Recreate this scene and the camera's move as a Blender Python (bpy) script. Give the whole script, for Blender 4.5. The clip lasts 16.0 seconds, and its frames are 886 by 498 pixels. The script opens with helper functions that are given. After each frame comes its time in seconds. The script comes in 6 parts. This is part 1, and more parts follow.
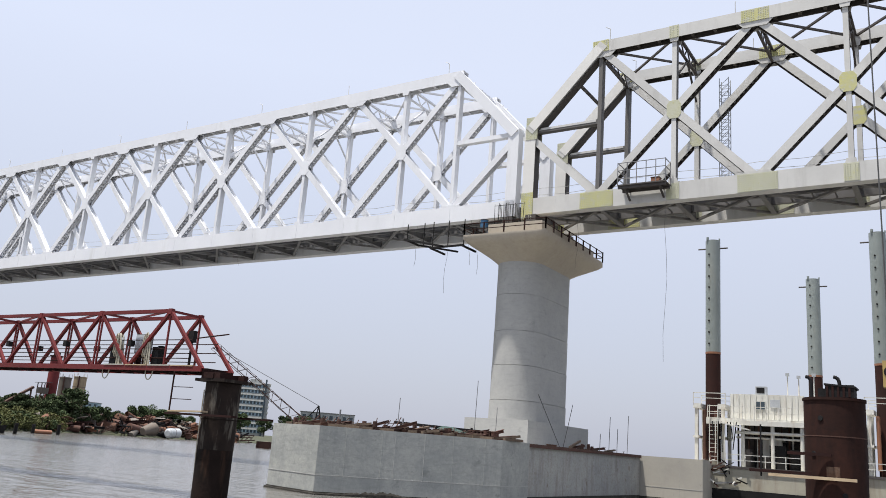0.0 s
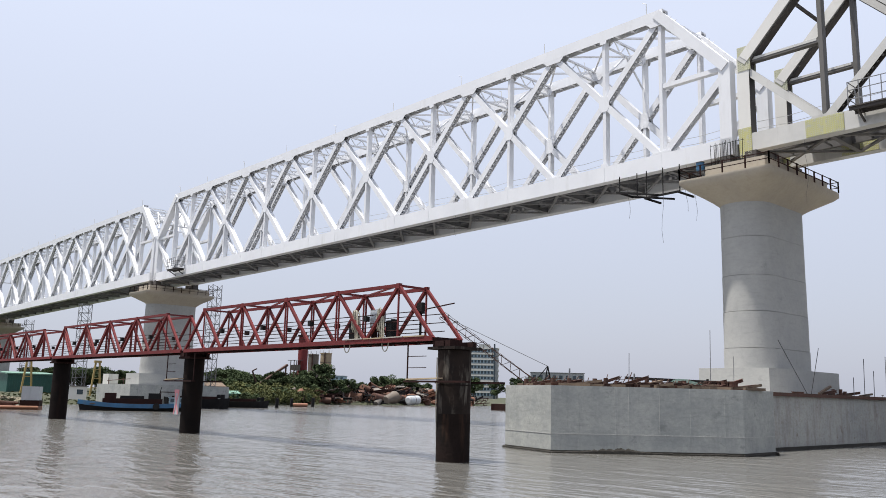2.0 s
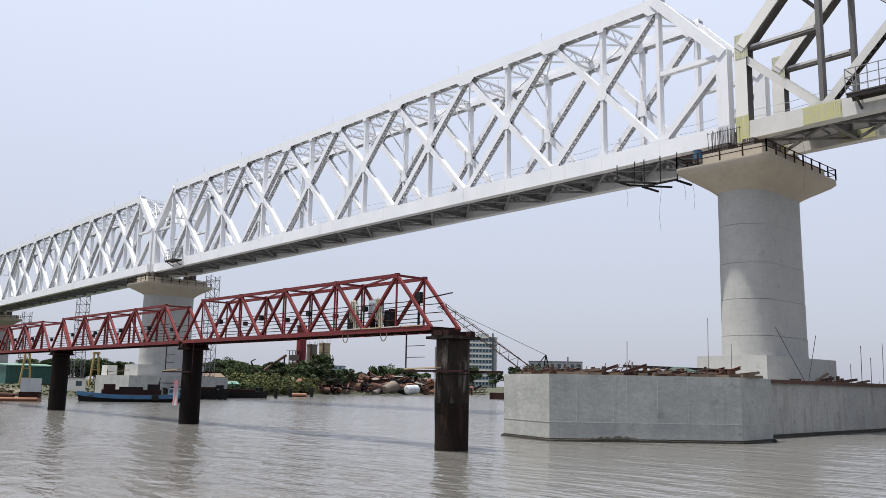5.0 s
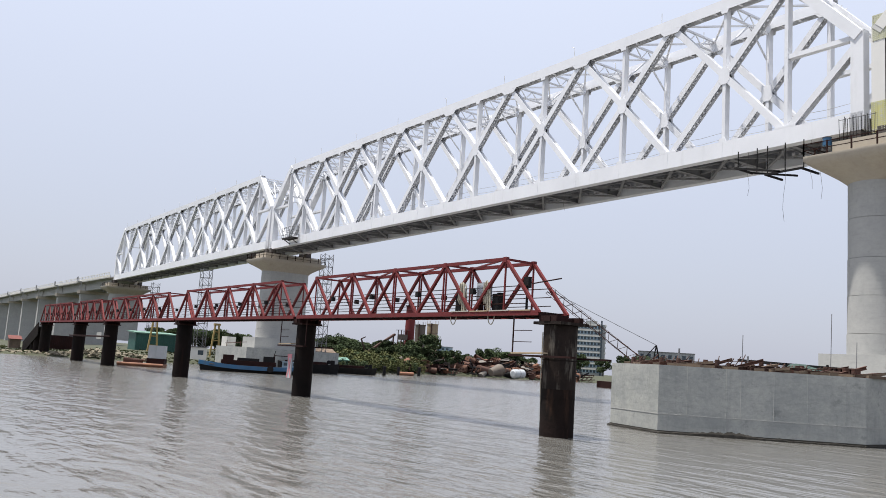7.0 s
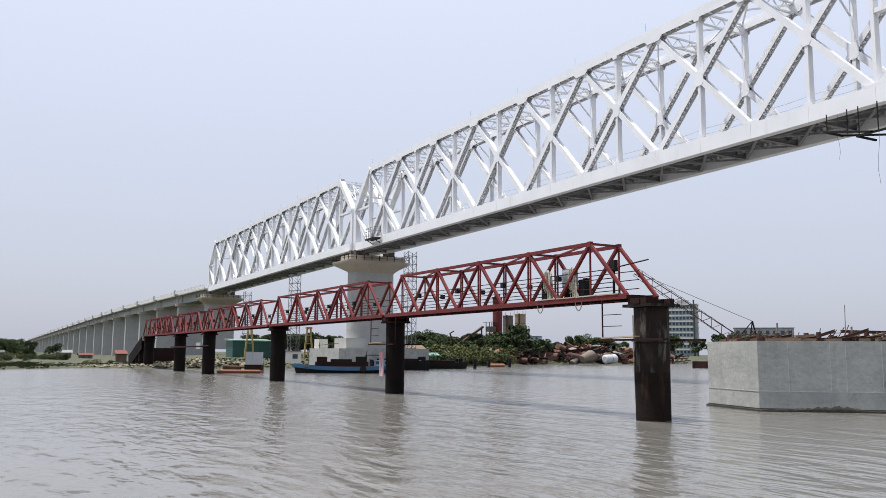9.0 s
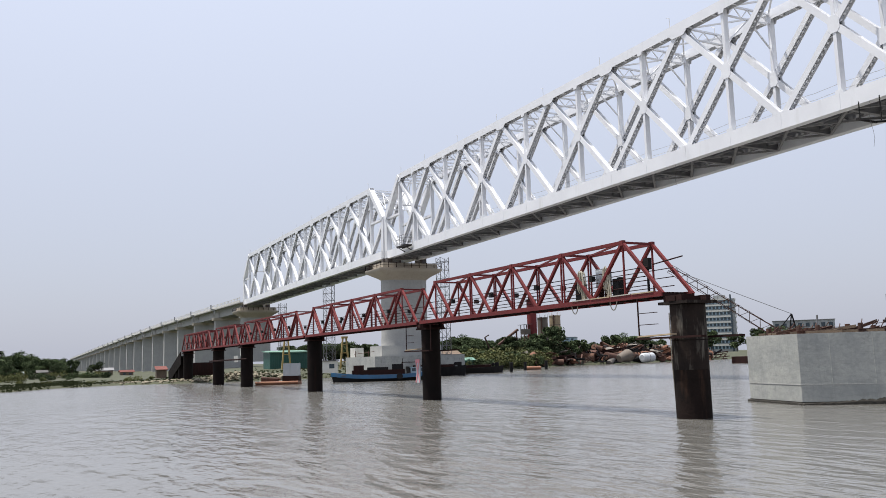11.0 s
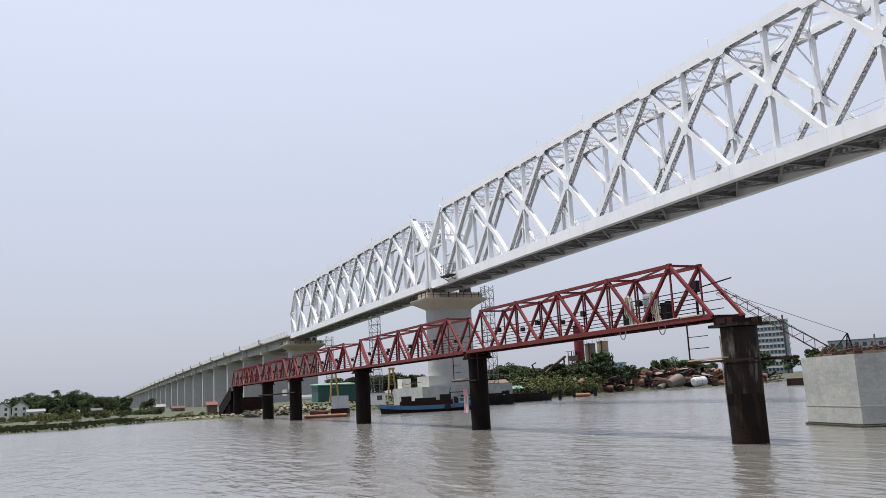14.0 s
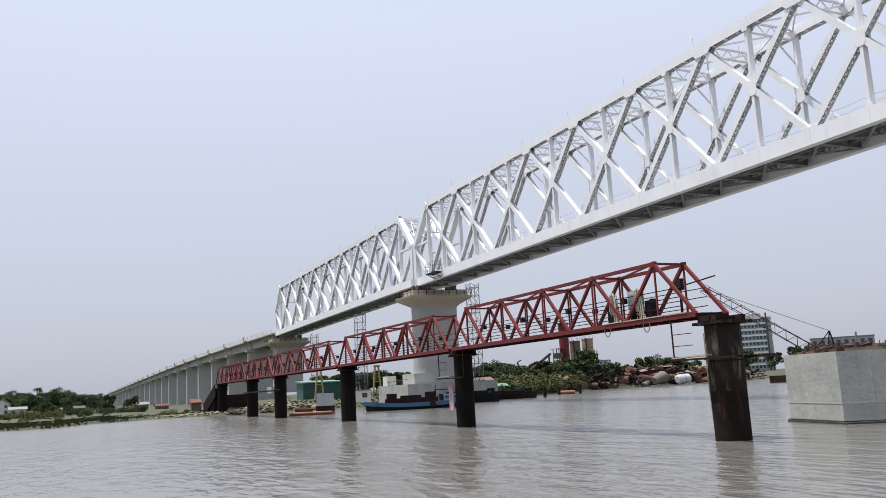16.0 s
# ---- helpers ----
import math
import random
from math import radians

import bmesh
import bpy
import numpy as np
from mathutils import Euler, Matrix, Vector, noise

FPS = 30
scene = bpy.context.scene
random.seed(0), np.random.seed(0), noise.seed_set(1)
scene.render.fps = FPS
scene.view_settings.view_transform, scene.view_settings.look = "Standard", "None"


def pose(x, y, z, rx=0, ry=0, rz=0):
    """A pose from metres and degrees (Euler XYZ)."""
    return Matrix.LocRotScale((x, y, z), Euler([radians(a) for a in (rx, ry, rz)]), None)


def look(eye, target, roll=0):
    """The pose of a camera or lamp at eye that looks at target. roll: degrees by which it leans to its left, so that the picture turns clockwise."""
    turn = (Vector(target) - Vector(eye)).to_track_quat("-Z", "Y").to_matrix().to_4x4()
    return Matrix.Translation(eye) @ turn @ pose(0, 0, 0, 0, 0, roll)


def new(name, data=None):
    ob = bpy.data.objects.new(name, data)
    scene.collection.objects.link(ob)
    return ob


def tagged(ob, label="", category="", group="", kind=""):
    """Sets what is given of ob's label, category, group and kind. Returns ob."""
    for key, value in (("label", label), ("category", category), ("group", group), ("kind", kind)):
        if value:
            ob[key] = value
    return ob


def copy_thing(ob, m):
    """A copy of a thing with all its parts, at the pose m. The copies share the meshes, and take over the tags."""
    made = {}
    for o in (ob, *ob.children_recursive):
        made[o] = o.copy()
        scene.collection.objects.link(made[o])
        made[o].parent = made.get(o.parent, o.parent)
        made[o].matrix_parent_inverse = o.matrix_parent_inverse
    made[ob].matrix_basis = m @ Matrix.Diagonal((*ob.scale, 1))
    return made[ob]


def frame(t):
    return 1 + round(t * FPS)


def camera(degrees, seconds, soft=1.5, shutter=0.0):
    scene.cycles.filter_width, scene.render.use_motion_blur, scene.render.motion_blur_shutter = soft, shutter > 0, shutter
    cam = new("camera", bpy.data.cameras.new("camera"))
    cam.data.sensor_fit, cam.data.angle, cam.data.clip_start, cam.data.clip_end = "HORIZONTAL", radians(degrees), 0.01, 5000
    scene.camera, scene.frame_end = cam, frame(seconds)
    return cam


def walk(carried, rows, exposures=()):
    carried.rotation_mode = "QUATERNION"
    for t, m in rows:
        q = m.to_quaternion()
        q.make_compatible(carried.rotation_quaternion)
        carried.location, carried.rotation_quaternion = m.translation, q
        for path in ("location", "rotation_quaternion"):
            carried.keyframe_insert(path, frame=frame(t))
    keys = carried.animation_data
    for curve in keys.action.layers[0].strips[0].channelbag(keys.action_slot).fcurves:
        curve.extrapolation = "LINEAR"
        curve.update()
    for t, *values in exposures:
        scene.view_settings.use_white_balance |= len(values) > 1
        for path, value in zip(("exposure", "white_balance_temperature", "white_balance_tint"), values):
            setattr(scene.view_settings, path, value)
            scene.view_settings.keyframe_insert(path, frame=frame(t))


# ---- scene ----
cam = camera(56.15, 16.0, soft=0.8)

PATH = [
    (0, (29.221, -56.218, 2.738), (28.1672, -54.5833, 3.2048), 4.38),
    (0.5, (29.221, -56.218, 2.738), (27.9854, -54.7020, 3.1575), 3.49),
    (1, (29.221, -56.218, 2.738), (27.8486, -54.8066, 3.0923), 2.57),
    (1.5, (29.221, -56.218, 2.738), (27.7649, -54.8886, 3.0747), 1.57),
    (2, (29.221, -56.218, 2.738), (27.7655, -54.8911, 3.0871), 1.42),
    (2.5, (29.221, -56.218, 2.738), (27.7933, -54.8569, 3.0698), 0.80),
    (3, (29.221, -56.218, 2.738), (27.8226, -54.8266, 3.0688), 0.42),
    (5.3, (29.221, -56.218, 2.738), (27.7379, -54.9147, 3.0587), 1.41),
    (5.5, (29.221, -56.218, 2.738), (27.6972, -54.9610, 3.0529), 1.93),
    (6, (29.221, -56.218, 2.738), (27.6339, -55.0385, 3.0397), 2.97),
    (6.5, (29.221, -56.218, 2.738), (27.6164, -55.0598, 3.0295), 3.47),
    (7, (29.221, -56.218, 2.738), (27.5967, -55.0833, 3.0124), 3.80),
    (7.5, (29.221, -56.218, 2.738), (27.5532, -55.1418, 2.9858), 4.00),
    (8, (29.221, -56.218, 2.738), (27.5309, -55.1751, 2.9769), 3.39),
    (8.5, (29.221, -56.218, 2.738), (27.5091, -55.2124, 2.9814), 1.61),
    (9, (29.221, -56.218, 2.738), (27.4894, -55.2480, 2.9868), 0.40),
    (11.5, (29.301, -56.304, 2.760), (27.5262, -55.4278, 3.0446), -2.32),
    (12, (29.318, -56.321, 2.765), (27.5328, -55.4912, 3.1191), -2.36),
    (12.5, (29.334, -56.339, 2.769), (27.5427, -55.5230, 3.1261), -2.60),
    (13, (29.350, -56.356, 2.774), (27.5524, -55.5483, 3.1161), -2.80),
    (13.5, (29.350, -56.356, 2.774), (27.5468, -55.5570, 3.1066), -2.94),
    (14, (29.350, -56.356, 2.774), (27.5505, -55.5492, 3.1080), -3.00),
    (14.5, (29.350, -56.356, 2.774), (27.5582, -55.5306, 3.1041), -3.27),
    (15, (29.350, -56.356, 2.774), (27.5599, -55.5268, 3.1038), -3.37),
    (15.5, (29.350, -56.356, 2.774), (27.5611, -55.5238, 3.1028), -3.21),
    (16, (29.350, -56.356, 2.774), (27.5636, -55.5175, 3.1002), -3.03),
]
walk(cam, [(t, look(eye, target, roll)) for t, eye, target, roll in PATH], [(0, -0.02), (9, -0.02), (11.5, -0.09), (16, -0.1)])

# ---- sky, sun ----
world = bpy.data.worlds.new("sky")
scene.world = world
world.use_nodes = True
wn = world.node_tree
wn.nodes.clear()
sky = wn.nodes.new("ShaderNodeTexSky")
sky.sky_type, sky.sun_disc = "NISHITA", False
SUN_EL, SUN_AZ = radians(75.5), math.atan2(-0.56, -0.83)      # azimuth as atan2(x, y)
sky.sun_elevation, sky.sun_rotation = SUN_EL, SUN_AZ
sky.air_density, sky.dust_density, sky.ozone_density = 1.2, 3.0, 1.5
haze = wn.nodes.new("ShaderNodeMix")
haze.data_type = "RGBA"
haze.inputs["Factor"].default_value = 0.8
wtc, wsep, wmr, wgr = (wn.nodes.new("ShaderNode" + k) for k in ("TexCoord", "SeparateXYZ", "MapRange", "Mix"))
wgr.data_type = "RGBA"
wgr.inputs["A"].default_value, wgr.inputs["B"].default_value = (4.8, 5.05, 6.0, 1), (6.95, 7.45, 8.9, 1)
wmr.inputs["From Min"].default_value, wmr.inputs["From Max"].default_value = 0.0, 0.42
wn.links.new(wtc.outputs["Generated"], wsep.inputs[0])
wn.links.new(wsep.outputs["Z"], wmr.inputs["Value"])
wn.links.new(wmr.outputs["Result"], wgr.inputs["Factor"])
wn.links.new(wgr.outputs["Result"], haze.inputs["B"])
bg = wn.nodes.new("ShaderNodeBackground")
bg.inputs["Strength"].default_value = 0.125
wo = wn.nodes.new("ShaderNodeOutputWorld")
wn.links.new(sky.outputs[0], haze.inputs["A"])
wn.links.new(haze.outputs["Result"], bg.inputs["Color"])
wn.links.new(bg.outputs[0], wo.inputs["Surface"])
sun = new("sun", bpy.data.lights.new("sun", "SUN"))
sun.data.energy, sun.data.angle, sun.data.color = 7.4, radians(1.5), (1.0, 0.955, 0.89)
sd = Vector((math.sin(SUN_AZ) * math.cos(SUN_EL), math.cos(SUN_AZ) * math.cos(SUN_EL), math.sin(SUN_EL)))
sun.matrix_world = look(sd * 300, (0, 0, 0))


# ---- materials ----
def mat(name, c1, c2, rough=0.6, metal=0.0, scale=1.0, streak=0.0, c3=None, spots=0.0, bump=0.15, fine=14.0, island=0.0, spec=0.5, bands=0):
    """Base colour between c1 and c2 by broad noise, with streaks down the face, blots of c3 and fine relief."""
    m = bpy.data.materials.new(name)
    m.use_nodes = True
    n, l = m.node_tree.nodes, m.node_tree.links
    b = n["Principled BSDF"]
    b.inputs["Metallic"].default_value, b.inputs["Specular IOR Level"].default_value = metal, spec
    tc = n.new("ShaderNodeNewGeometry")

    def noise_at(sc, squash=1.0, detail=6.0):
        mp = n.new("ShaderNodeMapping")
        mp.inputs["Scale"].default_value = (sc, sc, sc * squash)
        l.new(tc.outputs["Position"], mp.inputs["Vector"])
        t = n.new("ShaderNodeTexNoise")
        t.inputs["Scale"].default_value, t.inputs["Detail"].default_value = 1.0, detail
        t.inputs["Roughness"].default_value = 0.62
        l.new(mp.outputs[0], t.inputs["Vector"])
        return t.outputs["Fac"]

    def ramp(fac, lo, hi):
        r = n.new("ShaderNodeMapRange")
        r.inputs["From Min"].default_value, r.inputs["From Max"].default_value = lo, hi
        l.new(fac, r.inputs["Value"])
        return r.outputs["Result"]

    def blend(fac, a, bb):
        x = n.new("ShaderNodeMix")
        x.data_type = "RGBA"
        l.new(fac, x.inputs["Factor"])
        for key, v in (("A", a), ("B", bb)):
            if isinstance(v, tuple):
                x.inputs[key].default_value = (*v, 1)
            else:
                l.new(v, x.inputs[key])
        return x.outputs["Result"]

    col = blend(ramp(noise_at(scale), 0.32, 0.7), c1, c2)
    col = blend(ramp(noise_at(fine, 1.0, 3.0), 0.2, 1.6), col, c2)
    if c3 and streak:
        col = blend(ramp(noise_at(scale * 2.3, 0.16, 8.0), 0.62 - 0.22 * streak, 1.0 - 0.18 * streak), col, c3)
    if c3 and spots:
        col = blend(ramp(noise_at(scale * 1.7), 0.66 - 0.3 * spots, 0.76 - 0.2 * spots), col, c3)
    if bands:
        col = blend(ramp(noise_at(scale * 1.3, 6.0, 5.0), 0.72 - 0.3 * bands, 1.1 - 0.2 * bands), col, c3)
        col = blend(ramp(noise_at(scale * 5.0, 1.6, 6.0), 0.45, 1.25), col, c3)
    if island:
        oi = n.new("ShaderNodeObjectInfo")
        hs = n.new("ShaderNodeHueSaturation")
        l.new(col, hs.inputs["Color"])
        r = n.new("ShaderNodeMapRange")
        r.inputs["To Min"].default_value, r.inputs["To Max"].default_value = 1 - island, 1 + island
        l.new(oi.outputs["Random"], r.inputs["Value"])
        l.new(r.outputs["Result"], hs.inputs["Value"])
        col = hs.outputs["Color"]
    l.new(col, b.inputs["Base Color"])
    rr = n.new("ShaderNodeMapRange")
    rr.inputs["To Min"].default_value, rr.inputs["To Max"].default_value = max(rough - 0.12, 0.05), min(rough + 0.14, 1)
    l.new(noise_at(scale * 3), rr.inputs["Value"])
    l.new(rr.outputs["Result"], b.inputs["Roughness"])
    bp = n.new("ShaderNodeBump")
    bp.inputs["Strength"].default_value, bp.inputs["Distance"].default_value = bump, 0.05
    l.new(noise_at(fine * 0.6), bp.inputs["Height"])
    l.new(bp.outputs[0], b.inputs["Normal"])
    return m


WHITE = mat("white_paint", (0.755, 0.765, 0.785), (0.67, 0.68, 0.705), 0.42, 0, 0.35, 0.25, (0.52, 0.52, 0.505), 0, 0.05, island=0.03)
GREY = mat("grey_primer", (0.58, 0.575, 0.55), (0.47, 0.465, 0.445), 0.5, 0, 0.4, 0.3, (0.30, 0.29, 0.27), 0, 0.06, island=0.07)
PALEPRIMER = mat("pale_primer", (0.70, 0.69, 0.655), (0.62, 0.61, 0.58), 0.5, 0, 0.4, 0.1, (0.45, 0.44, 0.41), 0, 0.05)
# these two also colour in the shade on the primed span's members
DARKSTEEL = mat("dark_steel_and_shade", (0.055, 0.05, 0.048), (0.09, 0.08, 0.075), 0.7, 0, 0.5, 0.2, (0.03, 0.026, 0.024), spec=0.25)
DARKGREY = mat("grey_brown_primer_shade", (0.15, 0.142, 0.135), (0.10, 0.097, 0.093), 0.6, 0, 0.5, 0.3, (0.08, 0.075, 0.07), spec=0.3)
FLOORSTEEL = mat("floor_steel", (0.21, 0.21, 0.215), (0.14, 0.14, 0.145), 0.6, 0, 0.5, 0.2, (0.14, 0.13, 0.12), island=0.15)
SPLICE = mat("yellow_primer", (0.50, 0.48, 0.16), (0.44, 0.43, 0.24), 0.6, 0, 1.6, 0, (0.42, 0.42, 0.36), 0.5, 0.2)
SPLICE_PALE = mat("faded_yellow_primer", (0.44, 0.44, 0.28), (0.47, 0.47, 0.38), 0.6, 0, 1.6, 0, (0.42, 0.41, 0.2), 0.3, 0.2)
BOLT = mat("bolt_heads", (0.56, 0.56, 0.44), (0.48, 0.48, 0.36), 0.55)
CONCRETE = mat("pier_concrete", (0.40, 0.395, 0.375), (0.33, 0.33, 0.32), 0.85, 0, 0.6, 0.25, (0.255, 0.265, 0.25), 0.06, 0.25, fine=7.0, bands=0.55)
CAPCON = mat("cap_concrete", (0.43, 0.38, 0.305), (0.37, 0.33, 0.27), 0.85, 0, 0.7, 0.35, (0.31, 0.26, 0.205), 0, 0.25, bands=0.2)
ENDCON = mat("pale_and_sunlit_concrete", (0.43, 0.405, 0.35), (0.36, 0.34, 0.30), 0.88, 0, 0.6, 0.3, (0.29, 0.27, 0.235), 0.08, 0.2, fine=6.0)
CAISSON = mat("weathered_concrete", (0.41, 0.412, 0.38), (0.265, 0.278, 0.268), 0.88, 0, 0.75, 0.4, (0.20, 0.21, 0.20), 0.2, 0.35, fine=6.0, bands=0.6)
WALLCON = mat("stained_concrete", (0.41, 0.41, 0.38), (0.29, 0.30, 0.29), 0.88, 0, 0.8, 0.5, (0.18, 0.135, 0.11), 0.16, 0.35, bands=0.4)
SCUM = mat("tide_mark", (0.018, 0.017, 0.014), (0.045, 0.04, 0.032), 0.9, 0, 1.5, bump=0.6)
RED = mat("red_oxide_paint", (0.165, 0.026, 0.026), (0.115, 0.020, 0.021), 0.65, 0, 0.9, 0.35, (0.08, 0.028, 0.022), 0.0, 0.2, island=0.12, spec=0.25)
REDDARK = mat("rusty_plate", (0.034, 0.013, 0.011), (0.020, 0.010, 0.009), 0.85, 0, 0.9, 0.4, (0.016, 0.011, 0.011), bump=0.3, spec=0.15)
PILE = mat("pile_rust", (0.014, 0.009, 0.008), (0.007, 0.006, 0.0055), 0.85, 0, 0.7, 0.3, (0.035, 0.018, 0.012), 0, 0.35, spec=0.1)
PILEPALE = mat("pile_stained", (0.020, 0.012, 0.010), (0.009, 0.007, 0.006), 0.85, 0, 0.9, 0.25, (0.085, 0.045, 0.028), 0, 0.4, spec=0.12)
PILESTREAK = mat("pile_streaks", (0.030, 0.021, 0.017), (0.013, 0.010, 0.009), 0.85, 0, 1.3, 0.42, (0.30, 0.275, 0.23), 0, 0.4, spec=0.15)
RUST = mat("rust", (0.095, 0.040, 0.026), (0.05, 0.025, 0.018), 0.85, 0, 1.2, 0.3, (0.045, 0.03, 0.025), 0.2, 0.5, island=0.35)
RUSTPALE = mat("orange_rust", (0.17, 0.075, 0.042), (0.11, 0.05, 0.03), 0.9, 0, 1.2, 0.3, (0.06, 0.035, 0.025), 0.2, 0.5, island=0.3)
SCRAPGREY = mat("scrap_grey", (0.20, 0.18, 0.16), (0.13, 0.115, 0.10), 0.8, 0, 1.2, 0.4, (0.09, 0.06, 0.045), 0.2, 0.4, island=0.3)
CASRUST = mat("casing_rust", (0.045, 0.019, 0.014), (0.024, 0.012, 0.010), 0.85, 0, 0.55, 0.75, (0.012, 0.008, 0.008), 0.12, 0.1, fine=5.0, spec=0.12, bands=0.3)
CASPALE = mat("casing_scour", (0.16, 0.11, 0.08), (0.07, 0.04, 0.03), 0.9, 0, 1.8, 0.6, (0.035, 0.018, 0.014), 0.2, 0.4, spec=0.12)
BLACK = mat("black_steel", (0.010, 0.010, 0.011), (0.018, 0.017, 0.017), 0.75, spec=0.15)
PIPEGREY = mat("leg_paint", (0.25, 0.28, 0.27), (0.20, 0.23, 0.225), 0.5, 0, 0.5, 0.3, (0.23, 0.22, 0.18))
LEGRUST = mat("leg_rust", (0.025, 0.017, 0.016), (0.045, 0.019, 0.016), 0.85, 0, 0.8, 0.4, (0.03, 0.025, 0.022), spec=0.1)
OFFWHITE = mat("dirty_white_paint", (0.66, 0.66, 0.62), (0.56, 0.55, 0.50), 0.5, 0, 0.8, 0.4, (0.34, 0.24, 0.15), 0, 0.1)
BUFF = mat("buff_hull", (0.42, 0.40, 0.32), (0.33, 0.31, 0.25), 0.6, 0, 0.6, 0.5, (0.16, 0.10, 0.06))
HULLBLUE = mat("blue_hull", (0.03, 0.13, 0.26), (0.022, 0.08, 0.16), 0.5, 0, 0.6, 0.3, (0.10, 0.11, 0.12))
PALEBLUE = mat("pale_blue_paint", (0.26, 0.36, 0.42), (0.20, 0.28, 0.34), 0.5, 0, 0.8, 0.2, (0.2, 0.2, 0.2))
ORANGE = mat("orange_paint", (0.28, 0.125, 0.06), (0.20, 0.085, 0.05), 0.6, 0, 1.0, 0.3, (0.2, 0.08, 0.04))
YELLOW = mat("yellow_paint", (0.40, 0.29, 0.09), (0.30, 0.21, 0.08), 0.55, 0, 1.0, 0.3, (0.2, 0.12, 0.05))
TAN = mat("silo_tan", (0.34, 0.26, 0.16), (0.26, 0.20, 0.125), 0.7, 0, 0.8, 0.6, (0.13, 0.095, 0.065))
SILOGREY = mat("silo_grey", (0.15, 0.12, 0.095), (0.10, 0.085, 0.07), 0.75, 0, 0.6, 0.5, (0.085, 0.055, 0.04))
WOOD = mat("weathered_wood", (0.155, 0.11, 0.075), (0.085, 0.062, 0.045), 0.85, 0, 1.5, bump=0.4, island=0.3)
PALEWOOD = mat("pale_plank", (0.42, 0.33, 0.22), (0.33, 0.25, 0.16), 0.85, 0, 1.5, bump=0.3, island=0.2)
GREENSHEET = mat("green_sheet", (0.022, 0.095, 0.078), (0.018, 0.075, 0.062), 0.5, 0, 0.5)
GREENPALE = mat("pale_green_roof", (0.15, 0.27, 0.21), (0.11, 0.21, 0.165), 0.5, 0, 0.5)
GREENDARK = mat("green_tarpaulin", (0.02, 0.055, 0.045), (0.014, 0.035, 0.03), 0.7, 0, 1.5, bump=0.4)
SHEETWHITE = mat("pale_sheet", (0.46, 0.48, 0.50), (0.36, 0.38, 0.40), 0.5, 0, 0.8, 0.3, (0.24, 0.28, 0.25))
GLASS = mat("dark_window", (0.035, 0.05, 0.06), (0.05, 0.07, 0.085), 0.12, 0, 0.3, bump=0)
PLASTER = mat("house_plaster", (0.36, 0.37, 0.36), (0.27, 0.28, 0.275), 0.85, 0, 0.6, 0.5, (0.17, 0.19, 0.18))
ROOFRED = mat("red_roof", (0.17, 0.06, 0.052), (0.12, 0.05, 0.042), 0.8, 0, 0.8, 0.4, (0.08, 0.045, 0.04), spec=0.2)
ROOFTIN = mat("weathered_tin", (0.11, 0.11, 0.108), (0.075, 0.074, 0.072), 0.8, 0, 0.8, 0.4, (0.12, 0.08, 0.06), spec=0.2)
ROOFGREY = mat("tin_roof", (0.20, 0.205, 0.21), (0.14, 0.14, 0.15), 0.6, 0.1, 0.8, 0.3, (0.2, 0.13, 0.09))
SAND = mat("sandbags", (0.21, 0.185, 0.13), (0.16, 0.14, 0.10), 0.95, 0, 0.6, bump=0.6, island=0.2)
GROUND = mat("bank_ground", (0.050, 0.058, 0.026), (0.036, 0.038, 0.021), 0.95, 0, 0.09, c3=(0.12, 0.105, 0.07), spots=0.18, bump=0.8, fine=2.0)
BARK = mat("bark", (0.09, 0.07, 0.05), (0.06, 0.05, 0.04), 0.9)
LEAF = mat("leaves", (0.036, 0.056, 0.028), (0.060, 0.078, 0.036), 0.85, 0, 0.5, bump=0.1, fine=3.0, island=0.4, spec=0.12)
LEAFPALE = mat("shrub_leaves", (0.062, 0.076, 0.030), (0.095, 0.095, 0.038), 0.85, 0, 0.25, bump=0.1, fine=2.0, island=0.3, spec=0.12)
GRASS = mat("rough_grass", (0.058, 0.068, 0.028), (0.042, 0.048, 0.022), 0.9, 0, 0.12, bump=0.1, fine=2.0, spec=0.1)
SIGNRED = mat("sign_pink", (0.62, 0.25, 0.27), (0.55, 0.22, 0.25), 0.6)
WIRE = mat("cable", (0.05, 0.05, 0.05), (0.08, 0.08, 0.08), 0.6)
HOSE = mat("pale_hose", (0.45, 0.42, 0.33), (0.36, 0.33, 0.26), 0.7)

WATER = bpy.data.materials.new("river_water")
WATER.use_nodes = True
_n, _l = WATER.node_tree.nodes, WATER.node_tree.links
_b = _n["Principled BSDF"]
_b.inputs["Roughness"].default_value, _b.inputs["IOR"].default_value = 0.15, 1.38
_g = _n.new("ShaderNodeNewGeometry")


def _wave(sx, sy, turn, detail, distort=0.4):
    mp = _n.new("ShaderNodeMapping")
    mp.inputs["Scale"].default_value, mp.inputs["Rotation"].default_value = (sx, sy, 1), (0, 0, turn)
    _l.new(_g.outputs["Position"], mp.inputs["Vector"])
    t = _n.new("ShaderNodeTexNoise")
    t.inputs["Scale"].default_value, t.inputs["Detail"].default_value, t.inputs["Distortion"].default_value = 1, detail, distort
    _l.new(mp.outputs[0], t.inputs["Vector"])
    return t.outputs["Fac"]


